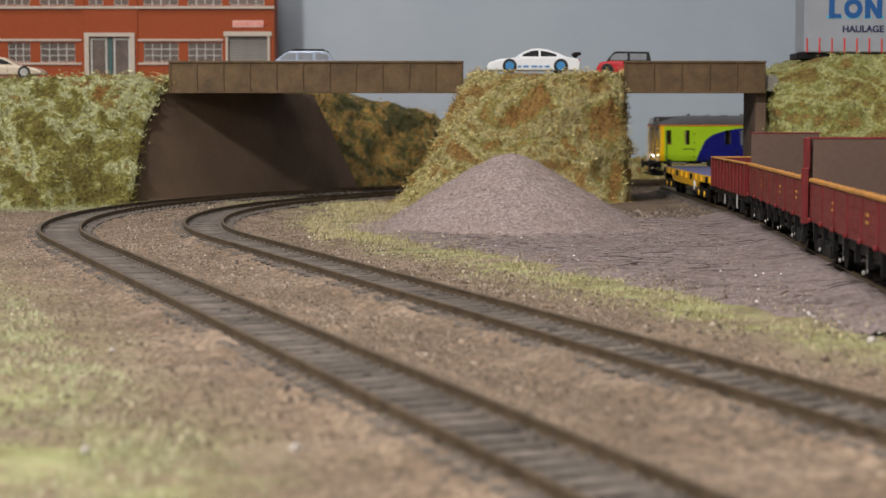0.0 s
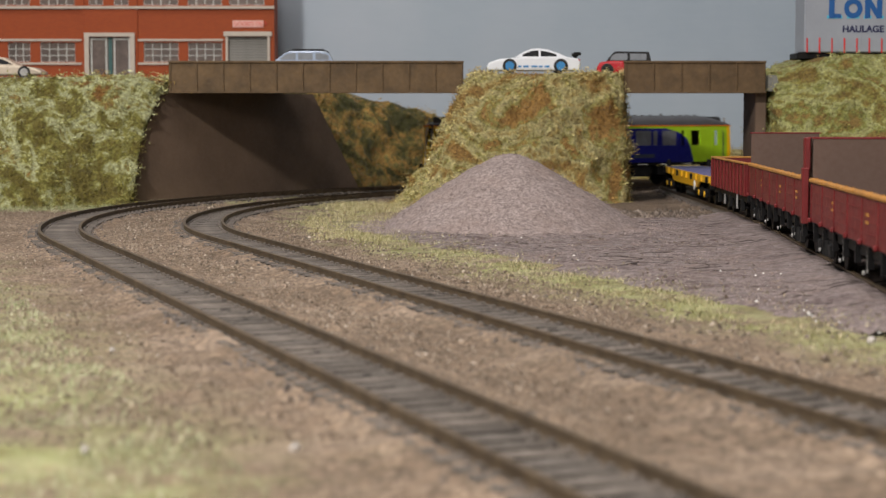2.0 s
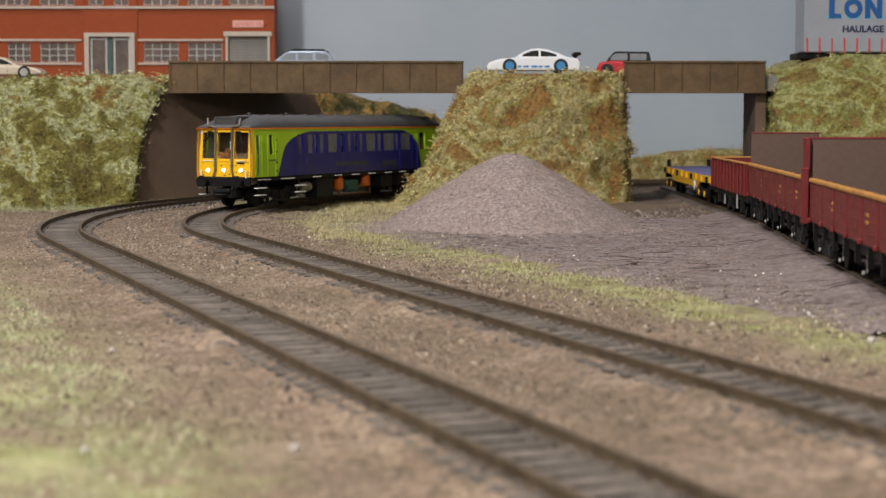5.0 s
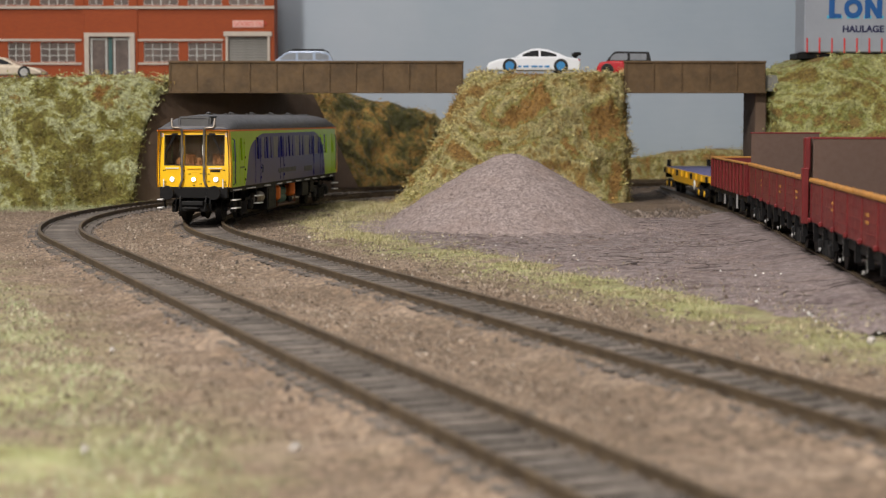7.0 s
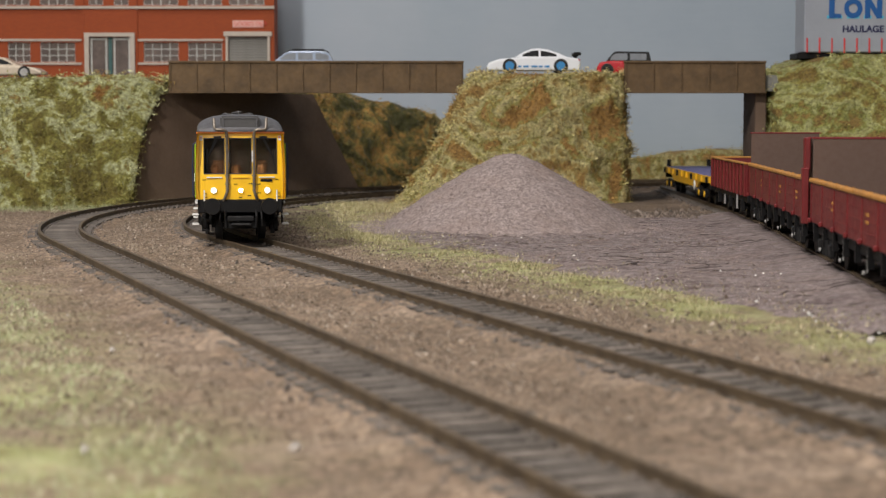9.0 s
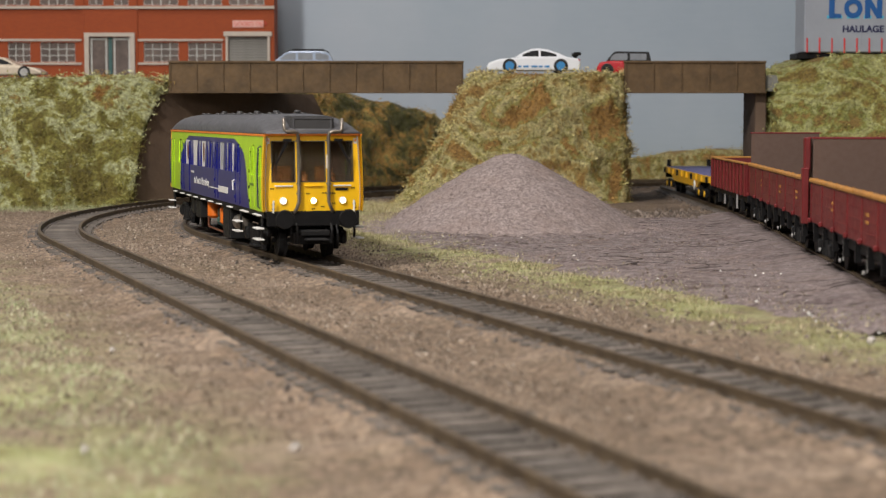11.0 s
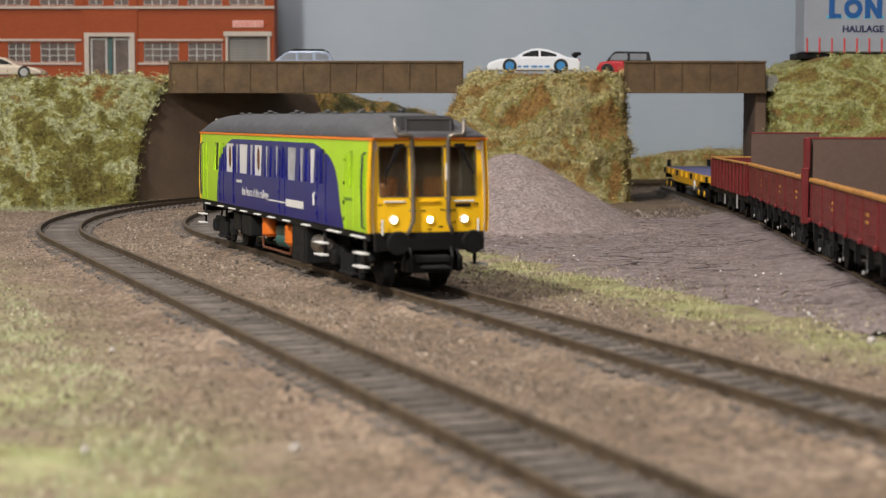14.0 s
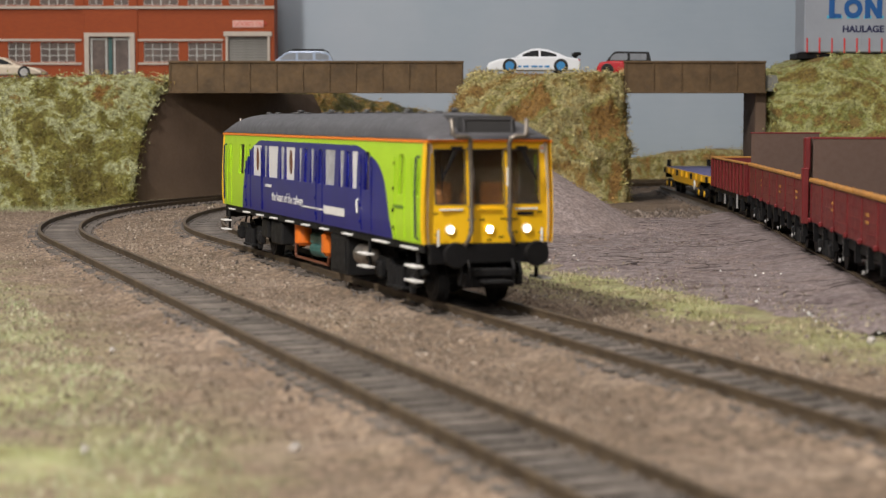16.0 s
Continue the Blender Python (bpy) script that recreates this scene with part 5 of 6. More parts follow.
def factory():
    Y, z0 = 1400.0, 77.0
    t = thing("factory_building", "orange-red brick factory with cream bands and multi-pane windows", "building", Matrix.Translation((0, 0, 0.05)) @ Matrix.Scale(1.085, 4) @ Matrix.Translation((0, 0, -0.05)))
    X = lambda px: (px - 784) * 0.431
    openings = [(X(a), X(b), 92.0, 106.5) for a, b in ((-60, -2), (18, 57), (75, 136), (257, 318), (335, 395))]
    door = (X(161), X(234), 78.4, 110.5)
    shut = (X(406), X(475), 78.4, 111.0)
    upper = [(X(a), X(b), 134.8, 151.0) for a, b in ((-60, -2), (2, 57), (75, 136), (161, 186), (205, 231), (257, 318), (335, 395), (408, 470))]
    top = [(a, b, 160.0, 174.0) for a, b, _, _ in upper]
    holes = openings + upper + top + [door, shut]
    # the front wall, with real holes
    xs = sorted({X(-80), X(487), *(v for h in holes for v in h[:2])})
    zs = sorted({z0, 182.0, *(v for h in holes for v in h[2:])})
    bm = B()
    for i in range(len(xs) - 1):
        for j in range(len(zs) - 1):
            xm, zm = (xs[i] + xs[i + 1]) / 2, (zs[j] + zs[j + 1]) / 2
            if not any(a < xm < b and c < zm < d for a, b, c, d in holes):
                box(bm, (xm, Y + 2, zm), (xs[i + 1] - xs[i], 4, zs[j + 1] - zs[j]))
    bmesh.ops.remove_doubles(bm, verts=bm.verts, dist=0.001)
    part("front_wall", bm, BRICK, t)
    xl, xr = X(-80), X(487)
    for x in (xl + 2, xr - 2):
        part("side_wall", box(B(), (x, Y + 15, (z0 + 182) / 2), (4, 22, 182 - z0)), BRICK, t)
    part("back_wall", box(B(), ((xl + xr) / 2, Y + 28, (z0 + 182) / 2), (xr - xl, 4, 182 - z0)), BRICK, t)
    part("roof", box(B(), ((xl + xr) / 2, Y + 14, 184), (xr - xl + 5, 36, 4), 0.5), ROADGREY, t)
    part("plinth", box(B(), ((xl + xr) / 2, Y + 14, 75.9), (xr - xl, 30, 2.2)), BRICK, t)
    part("entrance_bay", box(B(), (X(199), Y - 0.7, 121.5), (X(246) - X(150), 1.4, 21.0)), BRICK, t)
    for x in (X(151.5), X(245)):
        part("pilaster", box(B(), (x, Y - 0.9, 128), (1.4, 1.8, 108)), BRICK, t)
    for z, x0, x1 in ((132.9, -80, 488), (155.5, -80, 488)):
        part("string_course", box(B(), ((X(x0) + X(x1)) / 2, Y - 1.4, z), (X(x1) - X(x0), 2.8, 2.0), 0.2), TRIM, t, "cream string course")
    for z in (108.4, 90.6):
        for x0, x1 in ((-80, 148), (247, 397)):
            part("window_band", box(B(), ((X(x0) + X(x1)) / 2, Y - 0.6, z), (X(x1) - X(x0), 1.6, 1.7), 0.2), TRIM, t, "cream band")
    for k, (a, b, c, d) in enumerate(openings + upper + top):
        w = part("window", box(B(), ((a + b) / 2, Y + 2.2, (c + d) / 2), (b - a, 0.6, d - c)), DARKPANE, t, "dark printed window with white bars")
        bm = B()
        n = max(2, round((b - a) / 6.6))
        for i in range(n + 1):
            box(bm, (a + (b - a) * i / n, Y + 1.5, (c + d) / 2), (0.75 if i in (0, n) else 0.5, 0.8, d - c))
        for i in range(4):
            box(bm, ((a + b) / 2, Y + 1.45, c + (d - c) * i / 3), (b - a, 0.8, 0.75 if i in (0, 3) else 0.5))
        part("glazing_frame", bm, DOORWHITE, w)
    # the double door
    a, b, c, d = door
    dr = part("double_door", box(B(), ((a + b) / 2, Y + 2.6, (c + d) / 2), (b - a, 0.8, d - c)), DARKPANE, t, "glazed double door in a cream surround")
    bm = B()
    for x in (a + 1.4, a + 12.6, b - 12.6, b - 1.4):
        box(bm, (x, Y + 1.8, (c + d) / 2), (1.1, 0.8, d - c))
    for x in (a + 7, b - 7):
        box(bm, (x, Y + 1.7, d - 1.2), (11.5, 0.8, 1.2))
        box(bm, (x, Y + 1.7, c + 1.5), (11.5, 0.8, 2.0))
    part("door_frame", bm, DOORWHITE, dr)
    part("door_post", box(B(), ((a + b) / 2, Y + 1.6, (c + d) / 2), (3.0, 0.9, d - c)), DOORTEAL, dr)
    bm = B()
    for x in (a - 1.6, b + 1.6):
        box(bm, (x, Y - 1.2, 95), (3.6, 2.6, 34), 0.2)
    box(bm, ((a + b) / 2, Y - 1.2, 112.4), (b - a + 7, 2.8, 3.0), 0.2)
    part("door_surround", bm, TRIM, t, "cream door surround")
    # the roller shutter
    a, b, c, d = shut
    rs = part("roller_shutter", box(B(), ((a + b) / 2, Y + 3.2, (c + d) / 2), (b - a, 0.8, d - c)), SHUTTER, t, "closed grey roller shutter")
    me = mesh_of("slat", box(B(), ((a + b) / 2, Y + 2.4, 0), (b - a, 1.0, (d - c) / 16 - 0.25), 0.3), SHUTTER)
    for i in range(16):
        o = new("slat", me)
        o.parent = rs
        o.matrix_local = mm(0, 0, c + (d - c) * (i + 0.5) / 16)
    bm = B()
    box(bm, ((a + b) / 2, Y - 1.2, 113.0), (b - a + 7, 3.0, 3.6), 0.3)
    for x in (a - 1, b + 1):
        box(bm, (x, Y - 0.8, 95), (2.0, 2.0, 33), 0.2)
    part("shutter_surround", bm, TRIM, t, "cream shutter surround")
    sg = part("wall_sign", box(B(), (X(441), Y - 0.5, 120.6), (23.5, 1.0, 5.2), 0.1), SIGNPINK, t, "pale pink sign lettered in red")
    lettering("sign_lettering", "GOODS OUT", 4.3, SIGNRED, sg, mm(X(441) - 11.0, Y - 1.05, 119.1) @ pose(0, 0, 0, 90))


factory()


# ---- model cars on the upper level ----
TYRE = paint("tyre_black", (0.015, 0.015, 0.016), 0.7, 0, 0.2)
CARGLASS = paint("dark_car_glass", (0.02, 0.022, 0.025), 0.12, 0, 0.1)


def model_car(name, label, m, lower, cabin, width, paint_mat, wheels, wheel_r, rim_mat, cabin_mat=None, extras=None, panes=((0.10, 0.46), (0.52, 0.90)), glass=None):
    """lower, cabin: side outlines (x, z) from the tail (0) to the nose; the cabin leans in towards its roof and carries dark panes."""
    t = thing(name, label, "model car", m, group="model cars")
    bm = B()
    prism(bm, lower, -width / 2, width / 2, "y")
    bmesh.ops.bevel(bm, geom=[e for e in bm.edges if abs(e.verts[0].co.y - e.verts[1].co.y) < 0.01], offset=1.5, segments=3, profile=0.6, affect="EDGES")
    part("car_body", bm, paint_mat, t, smooth=False)
    zb, zt = min(z for _, z in cabin), max(z for _, z in cabin)
    xa, xb = min(x for x, _ in cabin), max(x for x, _ in cabin)

    def half(z):
        u = (z - zb) / (zt - zb)
        return width * (0.47 - 0.10 * u)
    bm = B()
    prism(bm, cabin, -1, 1, "y")
    for v in bm.verts:
        v.co.y = math.copysign(half(v.co.z), v.co.y)
    bmesh.ops.bevel(bm, geom=[e for e in bm.edges if abs(e.verts[0].co.y - e.verts[1].co.y) < 0.01], offset=0.9, segments=2, profile=0.6, affect="EDGES")
    part("cabin", bm, cabin_mat or paint_mat, t)

    def roofline(x):
        pts = sorted(cabin)
        return max(np.interp(x, [q[0] for q in pts], [q[1] for q in pts]), zb)
    # side panes, cut to the roofline
    for s in (-1, 1):
        for f0, f1 in panes:
            x0, x1 = xa + (xb - xa) * f0, xa + (xb - xa) * f1
            lo = zb + (zt - zb) * 0.14
            out = [(x1, lo), (x0, lo)]
            for i in range(7):
                x = x0 + (x1 - x0) * i / 6
                out.append((x, max(lo + 0.3, min(roofline(x) - 1.3, zt - 1.3))))
            bm = B()
            a = [bm.verts.new((x, s * (half(z) + 0.08), z)) for x, z in out]
            b = [bm.verts.new((x, s * (half(z) - 0.3), z)) for x, z in out]
            n = len(out)
            bm.faces.new(a)
            bm.faces.new(b)
            for i in range(n):
                bm.faces.new((a[i], a[(i + 1) % n], b[(i + 1) % n], b[i]))
            part("side_window", tidy(bm), glass or CARGLASS, t, "dark car window")
    for x in wheels:
        for s in (-1, 1):
            bm = B()
            rod(bm, (x, s * (width / 2 - 2.0), wheel_r), (x, s * (width / 2 + 0.25), wheel_r), wheel_r, seg=20)
            w = part("wheel", bm, TYRE, t)
            bm = B()
            rod(bm, (x, s * (width / 2), wheel_r), (x, s * (width / 2 + 0.4), wheel_r), wheel_r * 0.68, wheel_r * 0.6, 16)
            part("rim", bm, rim_mat, w)
    if extras:
        extras(t)
    return t


WHITECAR = paint("white_car_paint", (0.72, 0.76, 0.83), 0.25, 0, 0.02)
BLUERIM = paint("bright_blue_rim", (0.02, 0.20, 0.48), 0.35, 0, 0.05)
SILVER = paint("silver_rim", (0.5, 0.5, 0.5), 0.3, 0.8, 0.05)
SKYBLUE = paint("pale_blue_car_paint", (0.25, 0.31, 0.42), 0.25, 0.2, 0.03)
REDCAR = paint("red_car_paint", (0.45, 0.008, 0.018), 0.25, 0, 0.03)
BEIGECAR = paint("cream_car_paint", (0.60, 0.52, 0.42), 0.25, 0.1, 0.03)


def sports_extras(t):
    bm = B()
    box(bm, (2.5, 0, 12.4), (4.5, 20, 0.7), 0.25)
    for s in (-1, 1):
        box(bm, (3.0, s * 6, 11), (1.5, 0.7, 3.2), 0.2)
        box(bm, (2.3, s * 10, 12.4), (4.8, 0.5, 2.0), 0.2)
    part("rear_wing", bm, BLACK, t, "black rear wing")
    for s in (-1, 1):
        bm = B()
        for x, w in ((22, 3), (26, 2.4), (30, 4), (35.5, 3.5), (39.5, 2)):
            box(bm, (x, s * 12.15, 4.2), (w, 0.3, 1.2))
        part("side_stripe", bm, BLUERIM, t, "blue stripe along the sill")
        part("tail_light", box(B(), (1.2, s * 10.2, 8.2), (1.2, 3.2, 1.3), 0.3), REDCAR, t)


PALEGLASS = paint("pale_car_glass", (0.20, 0.22, 0.25), 0.15, 0, 0.1)


def rails(t):
    for s in (-1, 1):
        part("roof_rail", pipe(B(), [(6, s * 8, 16.2), (9, s * 8, 17.8), (29, s * 8, 17.9), (33, s * 8, 16.4)], 0.35, 6), GREYBLK, t)


def flip(x, y, z, rz=180):
    return mm(x, y, z, rz)


Z_UP = 78.7
model_car("sports_car", "white sports car with blue wheels and black rear wing", flip(89.0, 1200, Z_UP - 0.2),
          [(0.5, 3.0), (0.2, 7.5), (2.0, 9.3), (9, 10.4), (20, 10.6), (40, 10.2), (53, 9.0), (59.5, 6.6), (60.8, 3.6), (60.0, 1.6), (2, 1.6)],
          [(8, 9.8), (14, 12.6), (21, 15.0), (27, 15.9), (32, 15.6), (37, 13.6), (42.5, 10.2)], 24, WHITECAR, (13.0, 46.0), 4.6, BLUERIM, None, sports_extras, ((0.22, 0.52), (0.56, 0.86)))
model_car("hatchback_car", "red hatchback with black roof, half behind the girder", flip(139.5, 1222, 77.05, 172),
          [(0.5, 3), (0.2, 8.5), (3, 10.0), (28, 10.2), (35, 9.2), (37, 6), (37, 3), (36, 2.2), (2, 2.2)],
          [(1.5, 9.6), (3.0, 16.0), (24, 16.4), (26, 15.8), (31, 9.8)], 20, REDCAR, (7, 30), 4.2, GREYBLK, BLACK, glass=PALEGLASS)
model_car("estate_car", "pale blue estate car with roof rails behind the girder", flip(-70.5, 1232, 77.05),
          [(0.5, 3), (0.2, 9), (3, 10.4), (38, 10.4), (54, 9.0), (58, 6), (58, 3), (2, 2.2)],
          [(2.5, 10), (5.5, 15.6), (12, 16.8), (30, 16.8), (34, 15.8), (41, 10.2)], 23, SKYBLUE, (11, 46), 4.4, SILVER, None, rails, ((0.07, 0.30), (0.35, 0.60), (0.64, 0.90)), PALEGLASS)
model_car("saloon_car", "cream saloon car parked before the factory", mm(-336, 1300, 77.05),
          [(0.5, 3), (0.2, 8), (3, 9.4), (38, 9.4), (50, 7.6), (55, 5), (55, 3), (2, 2.2)],
          [(6, 9), (13, 14.0), (20, 15.2), (28, 14.8), (38, 9.4)], 23, BEIGECAR, (11, 43), 4.4, SILVER)


# ---- the haulage trailer above the bank ----
def trailer():
    t = thing("lorry_trailer", "pale grey curtain-sided haulage trailer on the upper yard", "trailer")
    CURT = paint("pale_grey_curtain", (0.29, 0.32, 0.38), 0.5, 0, 0.05, 18)
    BLUE = paint("letter_blue", (0.004, 0.085, 0.30), 0.5, 0, 0.05)
    NAVY = paint("letter_navy", (0.012, 0.016, 0.075), 0.5, 0, 0.05)
    REDST = paint("strap_red", (0.60, 0.045, 0.05), 0.5, 0, 0.05)
    CYAN = paint("letter_cyan", (0.08, 0.42, 0.62), 0.5, 0, 0.05)
    y = 1200.0
    body = part("curtain_body", box(B(), (325, y + 16, 112.5), (180, 32, 40.5), 0.6), CURT, t)
    part("chassis", box(B(), (320, y + 16, 90), (178, 26, 4), 0.4), BLACK, t)
    for x in (375, 389, 403):
        for s in (2.5, 29.5):
            part("wheel", rod(B(), (x, y + s - 2.5, 84.2), (x, y + s + 2.5, 84.2), 6.2, seg=20), TYRE, t)
    for x in (250, 262):
        part("landing_leg", box(B(), (x, y + 5, 83.5), (2, 2, 11), 0.2), GREYBLK, t)
    for i in range(20):
        x = 236.8 + i * 8.1
        part("curtain_strap", box(B(), (x, y - 0.25, 96.6), (1.0, 0.5, 9.6), 0.1), REDST, body, "red curtain strap")
    for i in range(5):
        part("curtain_fold", box(B(), (236 + i * 36, y - 0.05, 114), (0.4, 0.3, 36), 0.05), CURT, body)
    lettering("curtain_lettering", "HAULAGE", 6.0, NAVY, body, mm(259.6, y - 0.12, 105.3) @ pose(0, 0, 0, 90), 0.22)
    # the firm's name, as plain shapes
    def ring(x):
        bm = B()
        n = 24
        for i in range(n):
            a0, a1 = i * math.tau / n, (i + 1) * math.tau / n
            prism(bm, [(x + r * k * math.cos(a), 120.6 + r * math.sin(a)) for r, k, a in ((6.4, 0.94, a0), (6.4, 0.94, a1), (3.0, 0.95, a1), (3.0, 0.95, a0))], y - 0.35, y - 0.05, "y")
        bmesh.ops.remove_doubles(bm, verts=bm.verts, dist=0.001)
        return bm
    part("name_shape", box(box(B(), (252.6, y - 0.2, 120.6), (3.6, 0.3, 12.6)), (256.4, y - 0.2, 115.7), (4.4, 0.3, 2.8)), BLUE, body, "blue block of the firm's name")
    part("name_shape", ring(266.5), BLUE, body)
    part("name_shape", box(box(box(B(), (275.8, y - 0.2, 120.6), (3.4, 0.3, 12.6)), (283.6, y - 0.2, 120.6), (3.4, 0.3, 12.6)), (279.7, y - 0.21, 120.6), (3.2, 0.3, 14.0), ry=-32), BLUE, body)
    part("name_shape", ring(294.5), BLUE, body)
    for x, w in ((252.0, 5.2), (257.0, 5), (266.5, 8), (276, 5), (284, 5)):
        part("name_shadow", box(B(), (x, y - 0.06, 115.0), (w, 0.2, 2.0)), CYAN, body)
    return t


trailer()


# ---- wagons parked on the siding ----
DULLSILVER = paint("dull_silver", (0.40, 0.40, 0.40), 0.4, 0.3, 0.1)
MAROON = paint("maroon_wagon_paint", (0.155, 0.008, 0.010), 0.5, 0, 0.16)
OCHRE = paint("ochre_edge", (0.46, 0.21, 0.04), 0.6, 0, 0.2)
BROWNIN = paint("brown_bulkhead", (0.105, 0.066, 0.052), 0.75, 0, 0.08, 30)
WAGYEL = paint("wagon_yellow", (0.72, 0.40, 0.01), 0.45, 0, 0.1)
DECK = paint("violet_deck", (0.12, 0.12, 0.28), 0.6, 0, 0.08, 20)
WDARK = paint("wagon_load_dark", (0.045, 0.042, 0.045), 0.85, 0, 0.25)


def wagon_wheels(t, xs):
    bm = B()
    for s in (-1, 1):
        rod(bm, (0, s * (GAUGE / 2 - 1.2), 0), (0, s * (GAUGE / 2 + 1.2), 0), 6.0, 5.8, 24)
        rod(bm, (0, s * (GAUGE / 2 - 1.7), 0), (0, s * (GAUGE / 2 - 1.1), 0), 6.7, 6.6, 24)
    rod(bm, (0, -13.5, 0), (0, 13.5, 0), 0.9, seg=10)
    me = mesh_of("wheelset", bm, GREYBLK)
    for x in xs:
        o = new("wheelset", me)
        o.parent = t
        o.matrix_local = mm(x, 0, 6.0)


def wagon_pose(y0, y1):
    a = np.array((np.interp(y0, SIDING.p[:, 1], SIDING.p[:, 0]), y0))
    b = np.array((np.interp(y1, SIDING.p[:, 1], SIDING.p[:, 0]), y1))
    c, d = (a + b) / 2, b - a
    return mm(c[0], c[1], 0, math.degrees(math.atan2(d[1], d[0]))), float(np.hypot(*d))


def buffers(t, L, z=13.0):
    for e in (-1, 1):
        part("buffer_beam", box(B(), (e * (L / 2 - 6), 0, 11.6), (1.6, 31, 4.6), 0.2), BLACK, t)
        for s in (-1, 1):
            bm = rod(B(), (e * (L / 2 - 6), s * 11.4, z), (e * (L / 2 - 1), s * 11.4, z), 1.2, seg=12)
            rod(bm, (e * (L / 2 - 1.2), s * 11.4, z), (e * (L / 2 - 0.2), s * 11.4, z), 2.7, seg=18)
            part("buffer", bm, BLACK, t)


def tipper(y0, y1, label):
    """A bogie side-tipping wagon: planked maroon sides with an ochre lip, tall brown bulkheads at both ends."""
    m, L = wagon_pose(y0, y1)
    t = thing("ballast_wagon", label, "wagon", m, group="parked wagons")
    Lb = L - 12
    for s in (-1, 1):
        side = part("side_door", box(B(), (0, s * 16.0, 20.4), (Lb, 1.4, 13.6), 0.2), MAROON, t, "maroon planked drop side")
        for z in (17.0, 20.4, 23.8):
            part("plank_joint", box(B(), (0, s * 16.75, z), (Lb, 0.25, 0.35)), MAROON, side)
        n = 7
        for i in range(n + 1):
            x = -Lb / 2 + 3 + (Lb - 6) * i / n
            bm = box(B(), (x, s * 16.75, 20.2), (1.0, 0.5, 13.4), 0.1)
            box(bm, (x, s * 17.3, 14.2), (2.2, 1.2, 1.6), 0.3)
            part("side_strap", bm, MAROON, side)
        bm = B()
        for i in range(6):
            x = -Lb / 2 + (Lb) * (i + 0.5) / 6
            box(bm, (x, s * 16.2, 28.0), (Lb / 6 - 0.5, 2.3, 1.5), 0.4)
            for k in (-0.3, 0.1):
                box(bm, (x + k * Lb / 6, s * 16.2, 28.8), (0.8, 1.0, 0.6), 0.15)
        part("top_lip", bm, OCHRE, side, "ochre wooden top lip")
        for x in (-Lb * 0.38, -Lb * 0.12, Lb * 0.22):
            for k in range(2):
                part("marking_bar", box(B(), (x, s * 16.85, 22.5 - k * 2.2), (4.5, 0.3, 0.9)), OCHRE, side)
        # underframe
        part("sole_bar", box(B(), (0, s * 14.4, 11.6), (Lb, 1.4, 3.6), 0.2), BLACK, t)
        for i in range(9):
            x = -Lb / 2 + 8 + (Lb - 16) * i / 8
            part("frame_bracket", prism(B(), [(x - 1.2, 13.5), (x + 1.2, 13.5), (x + 0.7, 7.0), (x - 0.7, 7.0)], s * 14.6, s * 16.4, "y"), BLACK, t)
            if i % 2:
                bm = rod(B(), (x + 5, s * 16.4, 5.5), (x + 5, s * 17.0, 5.5), 0.65, seg=10)
                rod(bm, (x + 5, s * 15.6, 5.5), (x + 5, s * 15.6, 12), 0.25, seg=6)
                part("brake_knob", bm, DULLSILVER, t, "silver brake fitting")
        for bx in (-Lb / 2 + 30, Lb / 2 - 30):
            bm = B()
            prism(bm, [(bx - 19, 7.6), (bx - 15, 9.4), (bx + 15, 9.4), (bx + 19, 7.6), (bx + 15, 6.2), (bx + 5, 4.0), (bx - 5, 4.0), (bx - 15, 6.2)], s * 13.2, s * 14.6, "y")
            for dx in (-13, 13):
                box(bm, (bx + dx, s * 15.0, 6.2), (4.6, 2.0, 4.6), 0.5)
            for dx in (-3, 0, 3):
                rod(bm, (bx + dx, s * 15.0, 4.0), (bx + dx, s * 15.0, 9.0), 1.0, seg=8)
            part("bogie_frame", bm, GREYBLK, t)
    part("wagon_floor", box(B(), (0, 0, 13.2), (Lb, 31.4, 1.0)), WDARK, t)
    part("ballast_load", box(B(), (0, 0, 16.0), (Lb - 4, 30.4, 5), 0.8), WDARK, t)
    for e in (-1, 1):
        b = part("bulkhead", box(B(), (e * (Lb / 2 + 0.3), 0, 28.0), (1.6, 31.4, 29.2), 0.2), BROWNIN, t, "tall brown end bulkhead with maroon rim")
        bm = B()
        for s in (-1, 1) if e < 0 else ():
            box(bm, (e * (Lb / 2 + 0.3), s * 16.3, 37.0), (4.5, 2.2, 11.6), 0.3)
            box(bm, (e * (Lb / 2 + 1.2), s * 17.0, 22.0), (4.5, 2.4, 20.0), 0.3)
            box(bm, (e * (Lb / 2 + 0.8), s * 16.4, 31.6), (3.0, 1.6, 2.4), 0.3)
        box(bm, (e * (Lb / 2 + 0.3), 0, 42.7), (2.0, 32.6, 0.6), 0.1)
        part("bulkhead_rim", bm, MAROON, b)
    wagon_wheels(t, [bx + dx for bx in (-Lb / 2 + 30, Lb / 2 - 30) for dx in (-13, 13)])
    buffers(t, L)
    return t


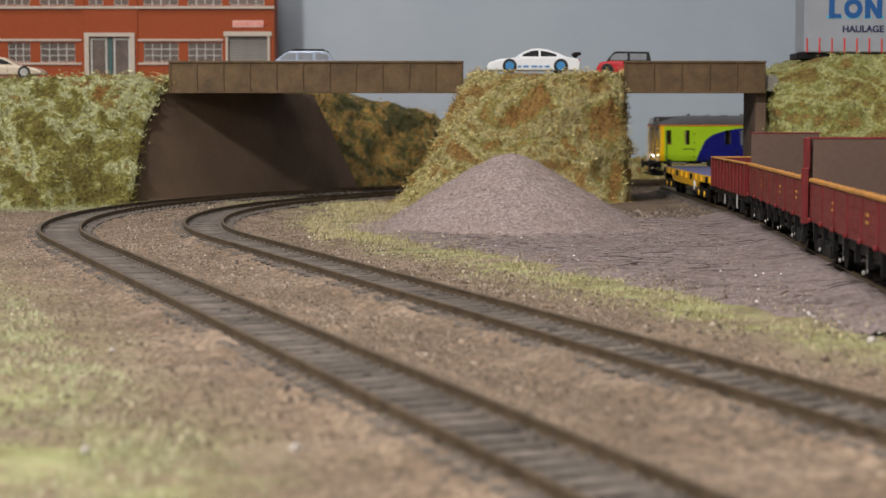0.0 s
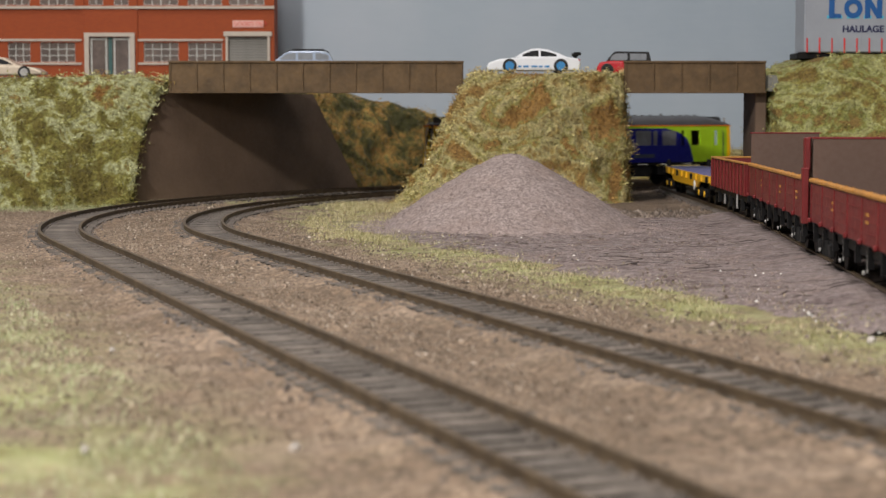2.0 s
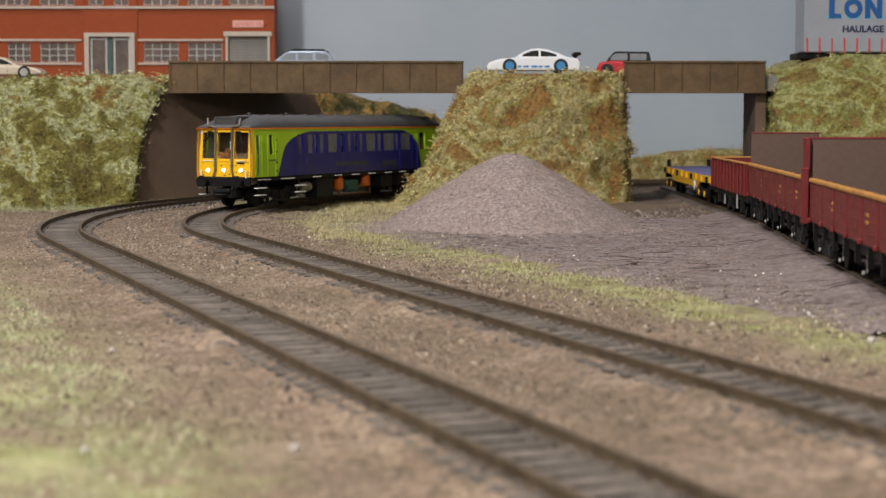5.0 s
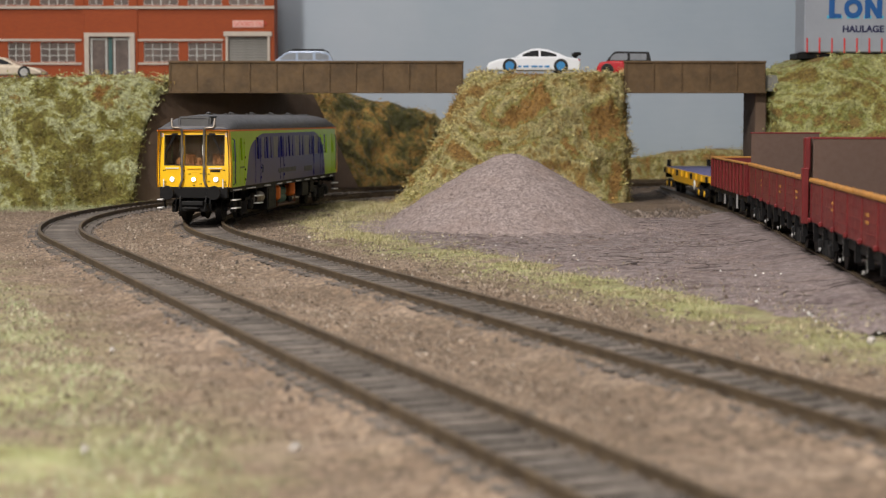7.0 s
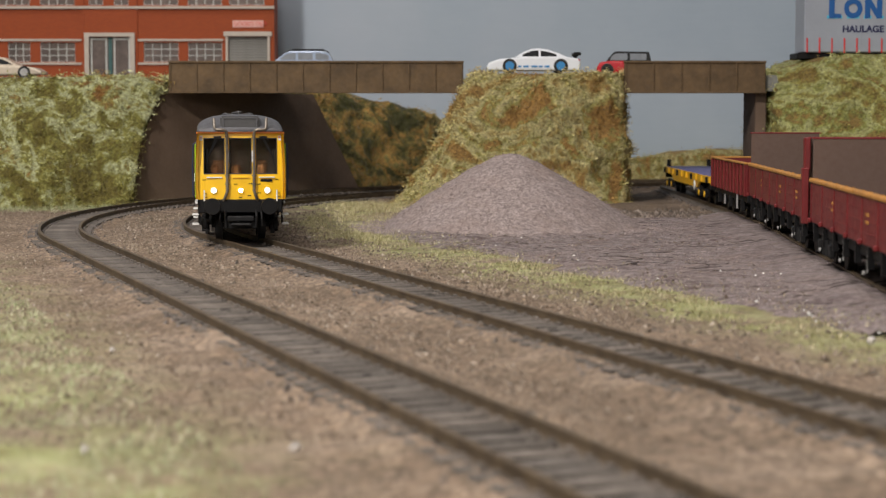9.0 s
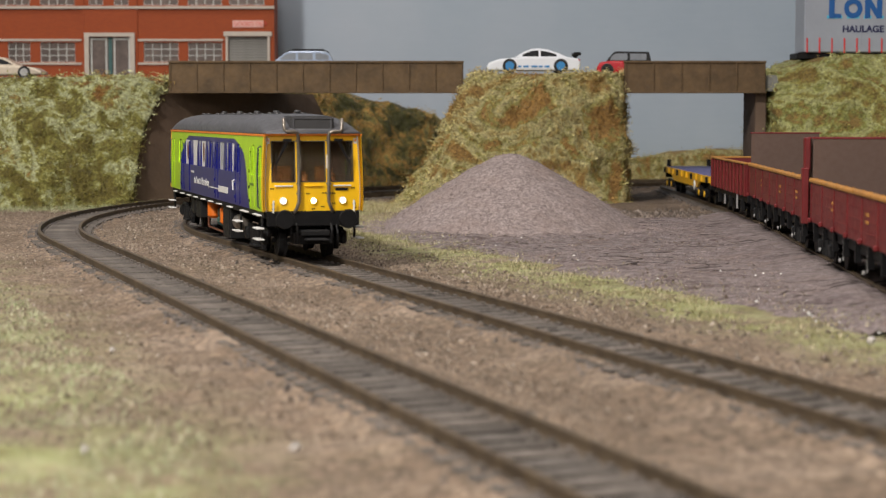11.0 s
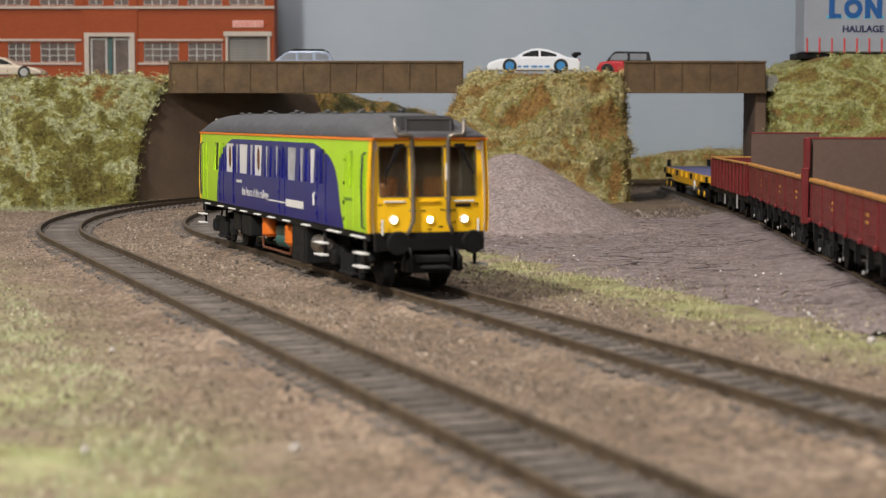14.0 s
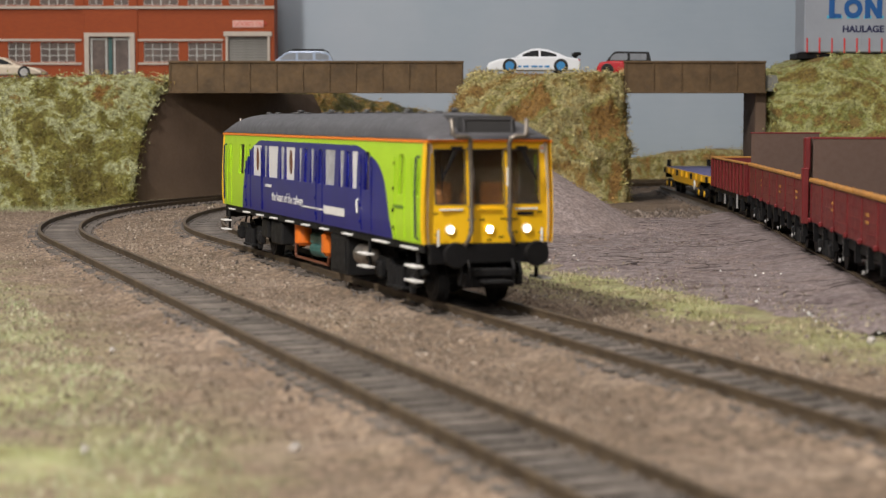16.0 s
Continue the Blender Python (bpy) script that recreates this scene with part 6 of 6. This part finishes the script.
def open_wagon(y0, y1):
    m, L = wagon_pose(y0, y1)
    t = thing("open_wagon", "maroon ribbed open wagon with worn ochre rim", "wagon", m, group="parked wagons")
    Lb = L - 12
    for s in (-1, 1):
        side = part("side_wall", box(B(), (0, s * 15.8, 20.0), (Lb, 1.2, 15.6), 0.2), MAROON, t)
        for i in range(11):
            x = -Lb / 2 + 1 + (Lb - 2) * i / 10
            part("rib", box(B(), (x, s * 16.8, 19.8), (1.5, 1.0, 15.0), 0.2), MAROON, side)
        part("rim", box(B(), (0, s * 16.1, 28.0), (Lb + 1, 2.4, 1.0), 0.25), OCHRE, side, "worn ochre rim")
        part("sole_bar", box(B(), (0, s * 14.0, 10.6), (Lb, 1.4, 3.2), 0.2), BLACK, t)
        for x in (-Lb * 0.34, -Lb * 0.18, 0, Lb * 0.18, Lb * 0.34):
            part("axle_guard", box(B(), (x, s * 14.6, 7.2), (3.6, 2.2, 5.8), 0.4), GREYBLK, t)
        part("brake_knob", rod(rod(B(), (-Lb * 0.26, s * 16, 5), (-Lb * 0.26, s * 16, 12), 0.5, seg=6), (Lb * 0.1, s * 16, 5), (Lb * 0.1, s * 16, 10), 0.4, seg=6), DULLSILVER, t)
    for e in (-1, 1):
        part("end_wall", box(B(), (e * (Lb / 2 - 0.4), 0, 20.0), (1.2, 30.2, 15.6), 0.2), MAROON, t)
        part("end_rim", box(B(), (e * (Lb / 2 - 0.4), 0, 28.05), (2.0, 30, 1.0), 0.25), OCHRE, t)
    part("load", box(B(), (0, 0, 18), (Lb - 3, 29.6, 10), 1.0), WDARK, t, "dark load")
    wagon_wheels(t, (-Lb * 0.34, -Lb * 0.18, Lb * 0.18, Lb * 0.34))
    buffers(t, L)


def flat_wagon(y0, y1):
    m, L = wagon_pose(y0, y1)
    t = thing("flat_wagon", "yellow bogie flat wagon with violet deck", "wagon", m, group="parked wagons")
    Lb = L - 12
    part("deck", box(B(), (0, 0, 16.4), (Lb, 31, 1.0), 0.2), DECK, t, "violet-grey deck")
    for s in (-1, 1):
        sb = part("side_sill", prism(B(), [(-Lb / 2, 16.8), (Lb / 2, 16.8), (Lb / 2, 13), (Lb / 2 - 40, 12.6), (Lb / 2 - 50, 9), (-Lb / 2 + 50, 9), (-Lb / 2 + 40, 12.6), (-Lb / 2, 13)], s * 15.0, s * 16.2, "y"), WAGYEL, t, "yellow side sill")
        for i in range(10):
            x = -Lb / 2 + 5 + (Lb - 10) * i / 9
            part("stake_pocket", box(B(), (x, s * 16.7, 14.6), (3.0, 1.3, 3.6), 0.3), WAGYEL if i % 3 else BLACK, sb)
        for bx in (-Lb / 2 + 28, Lb / 2 - 28):
            bm = box(B(), (bx, s * 14.4, 7.4), (36, 1.6, 3.2), 0.5)
            for dx in (-12, 12):
                box(bm, (bx + dx, s * 15.2, 6.4), (5, 2, 4.6), 0.5)
            part("bogie_frame", bm, BLACK, t)
            for dx in (-12, 12):
                part("axle_cap", rod(B(), (bx + dx, s * 16.1, 6.2), (bx + dx, s * 16.8, 6.2), 1.7, seg=14), WAGYEL, t, "yellow axle cap")
        part("brake_wheel", rod(B(), (-Lb * 0.24, s * 16.6, 10), (-Lb * 0.24, s * 17.2, 10), 2.8, seg=18), WHITE, t, "white brake wheel")
    for e in (-1, 1):
        part("end_sill", box(B(), (e * (Lb / 2 + 0.5), 0, 14.4), (2.4, 31, 5.0), 0.4), WAGYEL, t)
        part("end_stop", box(B(), (e * (Lb / 2 - 1), -13.5, 19.2), (2.6, 2.6, 4.6), 0.3), BLACK, t)
        part("end_stop", box(B(), (e * (Lb / 2 - 1), 13.5, 19.2), (2.6, 2.6, 4.6), 0.3), BLACK, t)
    wagon_wheels(t, [bx + dx for bx in (-Lb / 2 + 28, Lb / 2 - 28) for dx in (-12, 12)])
    buffers(t, L)


flat_wagon(1026, 1256)
open_wagon(868, 1020)
tipper(650, 864, "maroon side-tipping ballast wagon with tall brown bulkheads")
tipper(434, 648, "maroon ballast wagon with ochre lip beside the rough yard")


# ---- litter on the scatter ----
def litter():
    r = random.Random(21)
    fv, ff = [], []
    for _ in range(26000):
        y = r.uniform(300, 1080)
        x = r.uniform(-0.245 * y - 10, 0.06 * y + 20)
        if x > 235 * 1.062 - 0.3576 * y and r.random() < 0.8 or track_gap(x, y) < 15:
            continue
        q = r.choice((0.2, 0.25, 0.3, 0.4, 0.5)) 
        z = -4.4 + rough(x, y, 0.8)
        k = len(fv)
        fv += [(x + q, y, z), (x - q * .6, y + q, z), (x - q * .6, y - q, z), (x, y, z + q * 1.5)]
        ff += [(k, k + 1, k + 3), (k + 1, k + 2, k + 3), (k + 2, k, k + 3)]
    for _ in range(1500):
        y = r.uniform(430, 980)
        x = r.uniform(262 * 1.062 - 0.3576 * y, 190)
        q, z = r.choice((0.2, 0.3, 0.3, 0.5)), -3.2 + 0.4 * r.random()
        k = len(fv)
        fv += [(x + q, y, z), (x - q * .6, y + q, z), (x - q * .6, y - q, z), (x, y, z + 0.25 + q * 0.7)]
        ff += [(k, k + 1, k + 3), (k + 1, k + 2, k + 3), (k + 2, k, k + 3)]
    tagged(soup("gravel_crumbs", fv, ff, fibre_material("crumb", [(0, (0.10, 0.075, 0.055)), (0.5, (0.26, 0.20, 0.15)), (0.93, (0.36, 0.29, 0.23)), (1, (0.55, 0.49, 0.43))])), "loose pale and dark crumbs scattered on the ground", "gravel", kind="stuff")
    for px, py, s in ((828, 716, 1.6), (938, 590, 1.5), (1025, 617, 1.9), (520, 797, 1.4), (143, 803, 1.2), (195, 621, 1.0), (1548, 604, 1.7), (1017, 455, 1.3)):
        d = 53.0 * 3248 / (py - 208)
        x = (px - 784) * d / 3248
        bm = B()
        bmesh.ops.create_icosphere(bm, subdivisions=1, radius=s * 0.7)
        for v in bm.verts:
            v.co *= 0.75 + 0.5 * r.random()
        o = part("pale_stone", bm, paint("pale_stone", (0.55, 0.52, 0.50), 0.5, 0, 0.15))
        o.location = (x * K, d * K, -3.0 * K)
        tagged(o, "small pale stone lying on the scatter", "stone", group="pale stones")


litter()


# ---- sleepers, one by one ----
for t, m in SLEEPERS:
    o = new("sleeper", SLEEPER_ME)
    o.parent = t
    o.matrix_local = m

motions()
